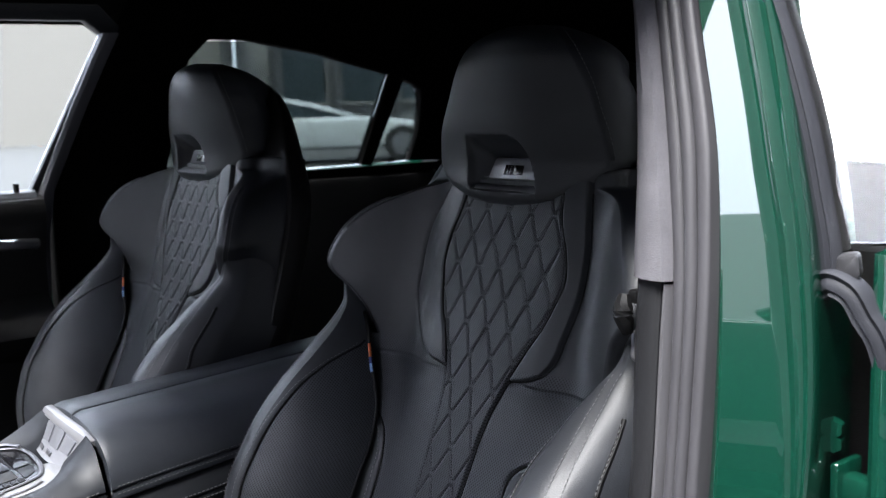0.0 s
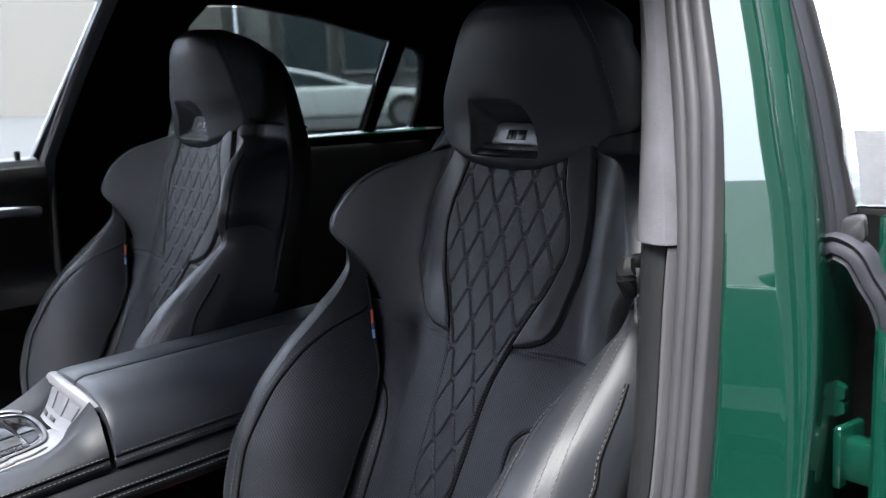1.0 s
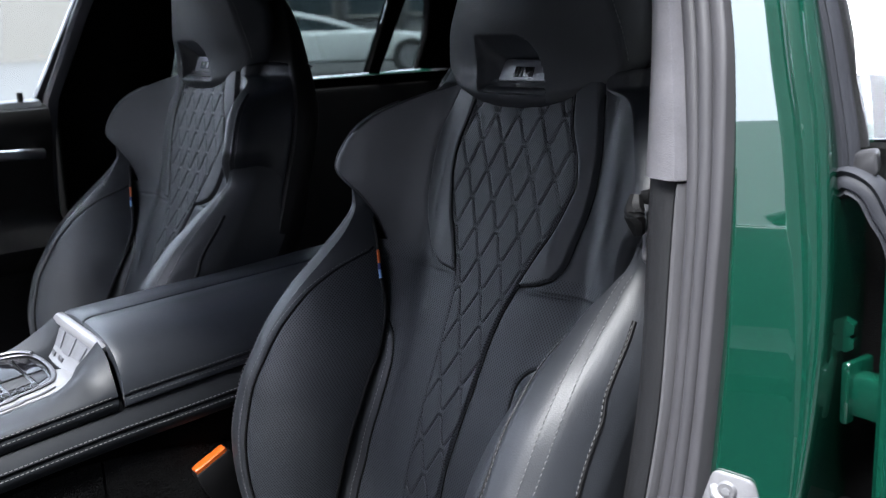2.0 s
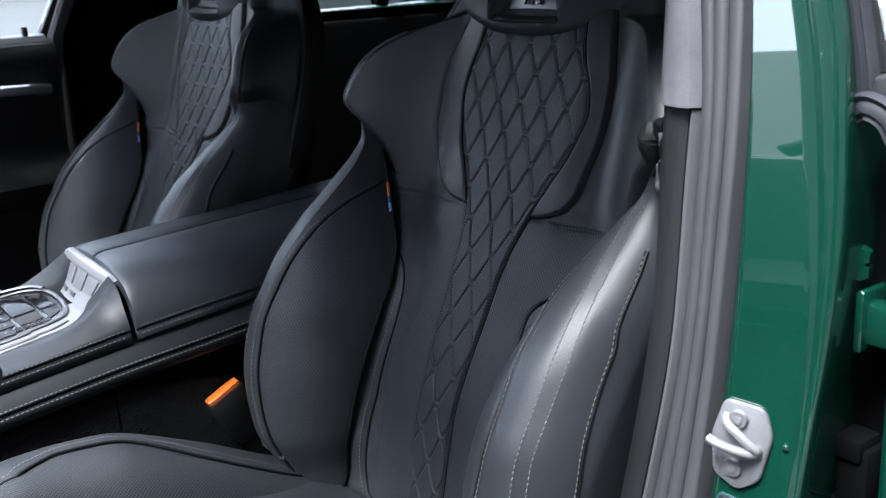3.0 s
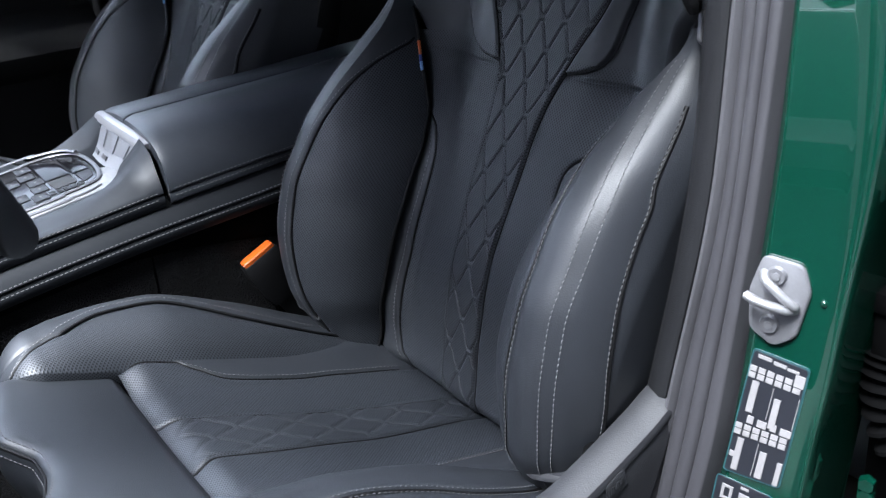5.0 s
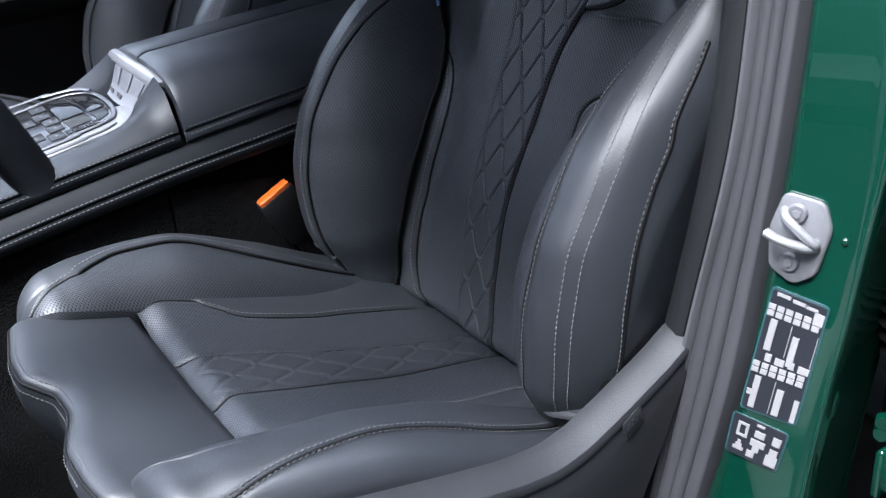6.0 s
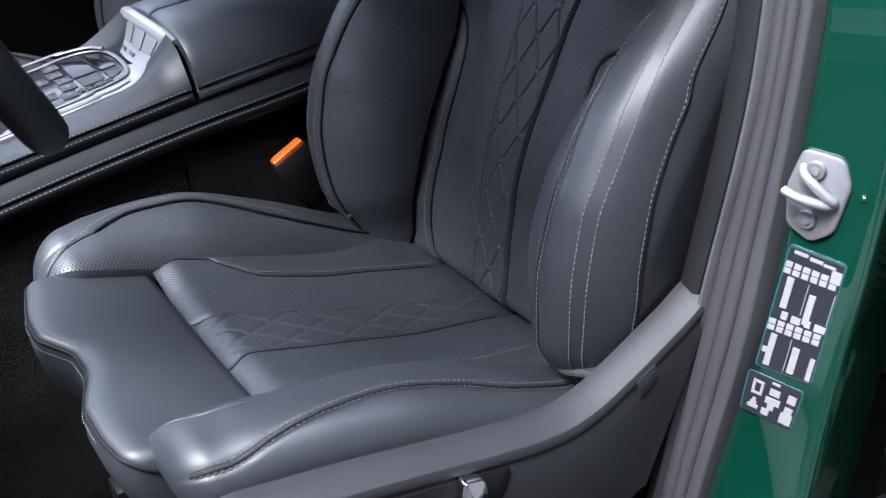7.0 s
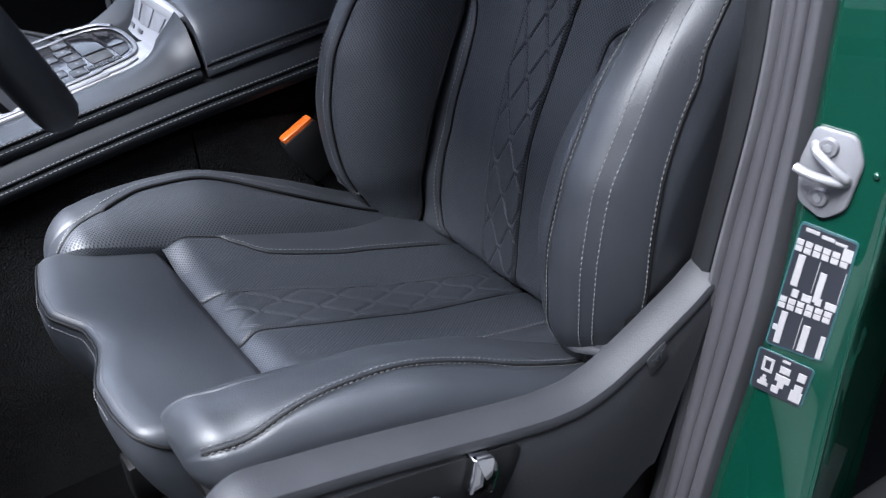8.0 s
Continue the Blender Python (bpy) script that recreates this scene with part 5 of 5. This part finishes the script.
far_panel("side_trim", ((1.0, .925), (1.02, .93), (1.04, 1.12), (.96, 1.19), (.80, 1.262), (.42, 1.262), (.42, 1.33), (1.9, 1.30), (1.9, .2), (1.0, .2)), M_liner_shade, tail, "black rear side trim", .06, 0, -.02)
part("parcel_shelf", block((-1.18, 1.35, .88), (.42, 1.95, .92), .01), M_liner_shade, tail, "black parcel shelf")
part("tail_trim", block((-1.18, 1.90, .2), (.42, 1.96, 1.30), .01), M_liner_shade, tail, "black rear bulkhead")

rear_seat = empty("rear_seat", (-.38, 1.0, .165), "black leather rear bench seat in shade", "car seat")
rows = []
for x in steps(-1.05, .30, 50):
    u = (x + .38) / .675
    dip = .02 * math.cos(u * math.pi * 2.2)
    rows.append([Vector((x, y + dip * k, z)) for y, z, k in ((1.02, .36, 0), (1.06, .44, 1), (1.12, .62, 1), (1.18, .80, 1), (1.215, .90, .6), (1.25, .925, .2), (1.30, .90, 0), (1.32, .36, 0))])
loft("backrest", rows, M_hide, rear_seat, "black leather rear backrest")
rows = []
for x in steps(-1.05, .30, 50):
    u = (x + .38) / .675
    dip = .015 * math.cos(u * math.pi * 2.2)
    rows.append([Vector((x, y, z - dip * k)) for y, z, k in ((.56, .18, 0), (.54, .36, 0), (.56, .43, .5), (.62, .45, 1), (.90, .42, 1), (1.08, .38, .5), (1.10, .18, 0))])
loft("cushion", rows, M_hide, rear_seat, "black leather rear cushion")

# front end: windscreen frame and dashboard behind the camera
dash = empty("dashboard", (-.38, -.95, .2), "black leather dashboard under the windscreen", "dashboard")
loft("dash_body", [[Vector((x, y, z)) for y, z in ((-.78, .50), (-.75, .72), (-.77, .86), (-.82, 1.01), (-.89, 1.07), (-1.0, 1.08), (-1.35, 1.05), (-1.40, .60), (-1.2, .3))] for x in steps(-1.16, .42, 16)], M_plastic, dash, "black leather dash top")
for s, x0 in ((1, -.38), (-1, -.38)):
    tube("windscreen_post", [(x0 + s * .80, -1.25, 1.0), (x0 + s * .66, -.42, 1.20)], .035, M_liner_shade, dash, "black windscreen post", n=10)

# unseen bulkhead, sills and side panels, added to keep light out of the footwell
bulkhead = setting(part("wall_front_bulkhead", block((-1.20, -1.36, .13), (.44, -1.32, 1.02), .004), M_carpet_shade), "unseen black carpeted bulkhead, added to darken the footwell", "bulkhead")
for x0, x1, name in ((.405, .455, "sill_near"), (-1.215, -1.165, "sill_far")):
    setting(part(name, block((x0, -1.32, .12), (x1, 1.30, .31), .006), M_plastic), "black plastic door sill", "sill")
for x0, x1 in ((.40, .44), (-1.20, -1.16)):
    setting(part("kick_panel", block((x0, -1.32, .13), (x1, -.84, .98), .004), M_carpet_shade), "unseen black side panel, added to darken the footwell", "panel")

# ---- rear door on the near side, standing open ----
open_door = empty("open_rear_door", (.47, .18, .25), "open green rear door with grey seals and chrome sill strip", "car door", "car doors")
D = Vector((.906, .423, 0))
N = Vector((.423, -.906, 0))
E0 = Vector((.462, .200, 0))


def leaf(a, z, lift=0.0):
    """A point of the open door: a metres from its leading edge, at height z; the glass leans towards the car."""
    lean = .50 * max(z - .955, 0) + .10 * max(.70 - z, 0) ** 1.5
    return E0 + D * a - N * (lean - .03 * math.sin(min(max((z - .2) / .75, 0), 1) * math.pi)) + N * lift + Vector((0, 0, z))


rows = []
for z in steps(.25, .950, 40):
    a0 = -.004 - .03 * ease(.45, .25, z)
    rows.append([leaf(a0 + .012, z, -.05), leaf(a0 + .002, z, -.014), leaf(a0, z, -.006), leaf(a0 + .003, z, -.001), leaf(a0 + .010, z, .001)] + [leaf(a0 + .02 + .9 * k, z, .001 - .012 * k * k) for k in steps(0, 1, 16)] + [leaf(.92, z, -.05)])
loft("outer_skin", rows, M_green, open_door, "gloss green door skin", True)
part("sill_strip", slab([leaf(.004, .950, .004), leaf(.93, .968, .004), leaf(.93, .984, .004), leaf(.030, .966, .004), leaf(.006, .962, .004)], -N * .02, .003), M_chrome, open_door, "chrome window sill strip")
rows = []
bar = line((.93, .413), (.952, .411), (.989, .4035), (1.032, .394), (1.097, .375), (1.141, .359), (1.33, .298))
for z in steps(.932, 1.33, 30):
    x0, y0 = bar(z), .198
    rows.append([Vector((x0 + u, y0 - d, z)) for u, d in ((0, -.008), (-.001, .000), (.002, .006), (.006, .004), (.008, .008), (.013, .009), (.015, .005), (.017, .007), (.0195, .004), (.020, -.004))])
loft("frame_seal", rows, M_frame_rubber, open_door, "grey rubber seal of the window frame")
rows = [[Vector((bar(z) + u, .205 + d, z)) for u, d in ((-.05, .014), (-.05, .010), (-.010, .006), (.018, .001), (.0205, -.004), (.0220, .000), (.018, .012))] for z in steps(.950, 1.33, 30)]
loft("frame_post", rows, M_plastic, open_door, "gloss black window post")
pane = part("pane", slab([leaf(-.020, .958, .0), leaf(.90, .97, .0), leaf(.80, 1.30, .0), leaf(-.14, 1.33, .0)], -N * .004, 0), M_glass, open_door, "clear door glass", smooth=False)
pane.visible_shadow = False
part("corner_cap", slab(rounded([(.4325, .192, .9475), (.4500, .192, .9505), (.4525, .192, .9330), (.4360, .192, .9240), (.4300, .192, .9300)], .004), -N * .02, .003), M_black_rubber, open_door, "black rubber corner cap")
# flat ridged seal that runs down the door's edge from its corner
run = smooth_path([(.419, .192, .922), (.430, .188, .927), (.446, .188, .921), (.456, .190, .905), (.470, .195, .874), leaf(.020, .78, -.02), leaf(.020, .60, -.02), leaf(.02, .30, -.02)], 70)
rows = []
for i, p in enumerate(run):
    t = run[min(i + 1, 69)] - run[max(i - 1, 0)]
    n = Vector((t.z, 0, -t.x)).normalized()
    rows.append([p + n * a + Vector((0, b, 0)) for a, b in ((-.010, .012), (-.0105, .0), (-.008, -.004), (-.004, -.0015), (-.001, -.004), (.004, -.004), (.006, -.0015), (.009, -.003), (.0105, .001), (.010, .012))])
loft("corner_seal", rows, M_frame_rubber, open_door, "grey ridged rubber edge seal")
rows = [[leaf(.016, z, -.02), leaf(.020, z, -.03), leaf(.03, z, -.15), leaf(.04, z, -.15), leaf(.04, z, -.02)] for z in steps(.25, .945, 20)]
loft("edge_panel", rows, M_green, open_door, "green door edge")
# hinge and cable boot in the gap
for zc in (.775, .44):
    hinge = part("hinge", block((.434, .196, zc - .032), (.540, .216, zc + .002), .004, 2), M_green, open_door, "green painted door hinge")
    part("hinge_flange", block((.430, .190, zc - .038), (.438, .225, zc + .012), .003, 2), M_green, hinge)
    for dz in (.05, .062):
        bm = bmesh.new()
        bmesh.ops.create_cone(bm, cap_ends=True, segments=6, radius1=.008, radius2=.007, depth=.008)
        bmesh.ops.transform(bm, matrix=pose(.428, .200, zc + dz - .025, 90, 0, 20), verts=bm.verts)
        part("bolt", bm, M_green, hinge)
boot = [Vector((.430, .215, .600)), Vector((.432, .21, .575)), Vector((.440, .21, .540)), Vector((.47, .215, .50)), Vector((.52, .22, .48))]
rows = tube_rows(smooth_path(boot, 60), lambda t: .020 + .004 * math.cos(t * 75), 14)
loft("cable_boot", rows, M_liner_shade, open_door, "ribbed black rubber cable boot")
part("plug_socket", block((.416, .200, .590), (.445, .235, .652), .004), M_liner_shade, open_door, "black cable socket")
part("plug_cap", block((.414, .196, .640), (.440, .228, .660), .004), M_liner_shade, open_door)
# added dark panel that stands in for the shade inside the door gap
gap = setting(part("gap_shade_panel", block((.40, .24, .12), (.62, .27, .945), .002), M_liner_shade), "black panel standing in for the shade in the door gap", "wall")

# ---- driver's door, standing open beside the camera ----
wing = empty("driver_door", (.50, -.86, .25), "open driver's door with a black leather card", "car door", "car doors")
WD, WN = Vector((.93, .36, 0)), Vector((-.36, .93, 0))


def wing_at(a, z, lift):
    return Vector((.50, -.88, 0)) + WD * a + WN * lift + Vector((0, 0, z))


rows = []
for a in steps(0, 1.02, 16):
    rows.append([wing_at(a, z, d) for z, d in ((.25, .02), (.45, .05), (.62, .03), (.66, .075), (.71, .08), (.75, .03), (.90, .03), (.94, .02), (.945, -.03), (.60, -.05), (.25, -.03))])
loft("door_card", rows, M_hide, wing, "black leather door card with armrest")
part("outer_skin", slab([wing_at(-.01, .24, -.055), wing_at(1.04, .24, -.055), wing_at(1.04, .95, -.06), wing_at(-.01, .95, -.06)], WN * .02, .006), M_green, wing, "gloss green door skin")
tube("window_frame", smooth_path([wing_at(1.02, .95, -.02), wing_at(.94, 1.12, .03), wing_at(.82, 1.24, .07), wing_at(.45, 1.20, .06), wing_at(0.05, .96, 0)], 40), .016, M_black_rubber, wing, "black window frame", n=10)


# ---- outside ----
M_facade = surface("grey_concrete", (0.16, 0.16, 0.155), 0.85, 30, 0.002, 0.2, patch=0.4)
M_dark_metal = surface("dark_metal", (0.03, 0.03, 0.03), 0.5, 200)
M_white_paint = surface("white_car_paint", (0.36, 0.38, 0.38), 0.3, 200, 0.0001, 0.05, coat=1.0)
M_far_glass = surface("dark_window_glass", (0.03, 0.04, 0.045), 0.1, 100, 0.0001)
M_tyre = surface("tyre_rubber", (0.012, 0.012, 0.012), 0.8, 200)

AWAY = Vector((-.862, .506, 0))
SIDE = Vector((.506, .862, 0))


def yard(a, b, z):
    """A place in the yard beyond the far windows: a metres away, b metres across."""
    return Vector((.85, -.49, 0)) + AWAY * a + SIDE * b + Vector((0, 0, z))


def yard_box(name, a0, a1, b0, b1, z0, z1, mat, parent, label="", bevel=0.0):
    return part(name, slab([yard(a0, b0, z0), yard(a0, b1, z0), yard(a0, b1, z1), yard(a0, b0, z1)], AWAY * (a1 - a0), bevel), mat, parent, label, smooth=False)


hall = empty("building", yard(46, 4, 0), "grey concrete building with dark posts and windows", "building")
yard_box("wall", 46, 54, -3.6, 30, 0, 12, M_facade, hall, "grey concrete wall")
for i in range(9):
    yard_box("post", 45.6, 46.0, -2.2 + i * 2.6, -1.9 + i * 2.6, 0, 12, M_dark_metal, hall)
for i in range(8):
    w = yard_box("window", 45.85, 45.99, -1.6 + i * 2.6, .2 + i * 2.6, 1.2, 4.6, M_far_glass, hall, "dark tall window")
    yard_box("sill", 45.75, 45.99, -1.7 + i * 2.6, .3 + i * 2.6, 1.05, 1.17, M_facade, w)

# a pale rendered wall, added to give the front passenger window its flat bright tone
M_pale = surface("pale_render", (0.108, 0.101, 0.091), 0.9, 20, 0.002, 0.04, patch=0.15)
pale = empty("pale_backdrop", yard(40, -20, 0), "pale beige wall added to tone the passenger window", "building")
yard_box("wall", 40, 46, -60, -3.7, 0, 5.2, M_pale, pale, "pale beige rendered wall")

# another pale building, behind the open rear door; its dark bands stand in for streaks mirrored in the door glass
rear_block = empty("pale_backdrop", (-9, 22, 0), "pale rendered building with dark bands standing in for reflections", "building")
A0, A1 = Vector((-14.0, 13.0, 0)), Vector((-4.0, 34.0, 0))


def facade(name, t0, t1, z0, z1, d, mat, parent, label=""):
    a, b = A0.lerp(A1, t0), A0.lerp(A1, t1)
    up = lambda p, z: p + Vector((0, 0, z))
    return part(name, slab([up(a, z0), up(b, z0), up(b, z1), up(a, z1)], Vector((-d * .9, d * .43, 0)), 0), mat, parent, label, smooth=False)


M_white_render = surface("white_render", (0.62, 0.60, 0.57), 0.9, 20, 0.002, 0.04, patch=0.15)
facade("wall", 0, 1, 0, 9, 3.0, M_white_render, rear_block, "white rendered wall")
for z in (1.9, 3.0):
    band = facade("reflection_band", .05, .98, z, z + .45, -.05, M_far_glass, rear_block, "dark band standing in for a reflected streak")
    facade("ledge", .05, .98, z - .10, z - .01, -.12, M_pale, band)

# a white car parked across the yard
parked = empty("parked_car", yard(19.5, -.5, 0), "low white parked car in front of a grey building", "car")
body = [(-3.4, .30), (-3.42, .62), (-3.2, .78), (-1.6, .86), (.7, .84), (1.5, .76), (2.15, .66), (2.35, .52), (2.3, .26)]
part("body", slab([yard(18.7, b, z) for b, z in body], AWAY * 1.7, .08, 3), M_white_paint, parked, "white painted car body")
cab = [(-3.0, .80), (-2.3, 1.14), (-1.5, 1.27), (-.8, 1.25), (-.1, 1.10), (.75, .82)]
part("roof", slab([yard(18.9, b, z) for b, z in cab], AWAY * 1.3, .06, 3), M_white_paint, parked, "white painted roof")
for ring_ in (((-2.75, .86), (-2.2, 1.09), (-1.5, 1.20), (-1.42, .88)), ((-1.34, .88), (-1.40, 1.20), (-.82, 1.18), (-.18, 1.04), (.42, .86))):
    part("side_window", slab(rounded([yard(18.87, b, z) for b, z in ring_], .05), AWAY * .05, 0), M_far_glass, parked, "dark side window")
for b in (-2.4, 1.45):
    bm = bmesh.new()
    bmesh.ops.create_cone(bm, cap_ends=True, segments=28, radius1=.33, radius2=.33, depth=.22)
    bmesh.ops.bevel(bm, geom=bm.edges[:], offset=.02, segments=2, affect="EDGES")
    turn = AWAY.to_track_quat("Z", "Y").to_matrix().to_4x4()
    bmesh.ops.transform(bm, matrix=Matrix.Translation(yard(18.75, b, .33)) @ turn, verts=bm.verts)
    tyre = part("wheel", bm, M_tyre, parked, "black tyre with a metal rim")
    bm = bmesh.new()
    bmesh.ops.create_cone(bm, cap_ends=True, segments=20, radius1=.21, radius2=.21, depth=.02)
    bmesh.ops.transform(bm, matrix=Matrix.Translation(yard(18.63, b, .33)) @ turn, verts=bm.verts)
    part("rim", bm, M_zinc, tyre)

# plain yard wall on the open door's side and walls ahead, never in view, added to block light
M_yard_wall = surface("dark_render", (0.05, 0.05, 0.049), 0.9, 20, 0.003, 0.2, patch=0.5)
M_side_wall = surface("grey_render", (0.065, 0.065, 0.064), 0.9, 20, 0.003, 0.2, patch=0.5)
setting(part("wall_yard_blocker", block((3.4, -20, 0), (3.8, 24, 7.5), 0), M_side_wall), "unseen plain grey wall, added to block light from the door side", "wall")
setting(part("wall_ahead_blocker", block((-12, -11.4, 0), (-.8, -11.0, 8.5), 0), M_yard_wall), "unseen plain dark wall, added to block light from ahead", "wall")
# added pale surface for the green jamb to mirror
setting(part("wall_low_reflected", block((-.8, -11.3, 0), (3.4, -11.1, 3.5), 0), M_white_render), "unseen low white wall, added to be mirrored in the jamb", "wall")

# plain outer skin that closes the car
shell = empty("car_body", (-.38, .2, 0), "gloss green outer body of the car", "car body", kind="structure")
loft("roof_skin", [[Vector((-.38 + u * .69, y, roof_z(u, y) + .060)) for u in steps(-1, 1, 20)] + [Vector((-.38 + u * .70, y, roof_z(u, y) + .075)) for u in steps(1, -1, 20)] for y in steps(-.42, -.05, 8)[:-1] + steps(-.05, 1.9, 22)], M_green, shell, "gloss green roof panel")
flank = [(-2.45, .30), (-2.45, .62), (-1.9, .84), (-1.2, .93), (1.6, .93), (2.4, .98), (2.55, .60), (2.5, .30)]
part("side_skin", slab([(-1.215, y, z) for y, z in flank], (-.02, 0, 0), .004), M_green, shell, "gloss green far side panel")
for y0, y1, name in ((-2.45, -1.06, "front_wing"), (1.30, 2.5, "rear_wing")):
    part(name, slab([(.455, y0, .30), (.455, y1, .30), (.455, y1, .93), (.455, y0, .80 if y0 < 0 else .93)], (.02, 0, 0), .004), M_green, shell, "gloss green body side panel")
loft("bonnet", [[Vector((-.38 + u * .83, y, z - .05 * abs(u) ** 3)) for u in steps(-1, 1, 16)] + [Vector((-.38 + u * .83, y, z - .07)) for u in steps(1, -1, 16)] for y, z in ((-2.55, .62), (-2.4, .76), (-2.0, .86), (-1.5, .95), (-1.32, .99))], M_green, shell, "gloss green bonnet")
loft("tail_skin", [[Vector((-.38 + u * .83, y, z)) for u in steps(-1, 1, 12)] + [Vector((-.38 + u * .83, y, z - .05)) for u in steps(1, -1, 12)] for y, z in ((1.97, 1.10), (2.2, 1.03), (2.5, .98), (2.6, .70), (2.58, .35))], M_green, shell, "gloss green boot lid")
for x, y in ((-1.13, -1.85), (.37, -1.85), (-1.13, 2.0), (.37, 2.0)):
    bm = bmesh.new()
    bmesh.ops.create_cone(bm, cap_ends=True, segments=32, radius1=.33, radius2=.33, depth=.24)
    bmesh.ops.bevel(bm, geom=bm.edges[:], offset=.02, segments=2, affect="EDGES")
    bmesh.ops.transform(bm, matrix=Matrix.Translation((x, y, .33)) @ Euler((0, radians(90), 0)).to_matrix().to_4x4(), verts=bm.verts)
    tyre = part("wheel", bm, M_tyre, shell, "black tyre with a dark rim")
    bm = bmesh.new()
    bmesh.ops.create_cone(bm, cap_ends=True, segments=24, radius1=.23, radius2=.22, depth=.25)
    bmesh.ops.transform(bm, matrix=Matrix.Translation((x, y, .33)) @ Euler((0, radians(90), 0)).to_matrix().to_4x4(), verts=bm.verts)
    part("rim", bm, M_gloss, tyre)
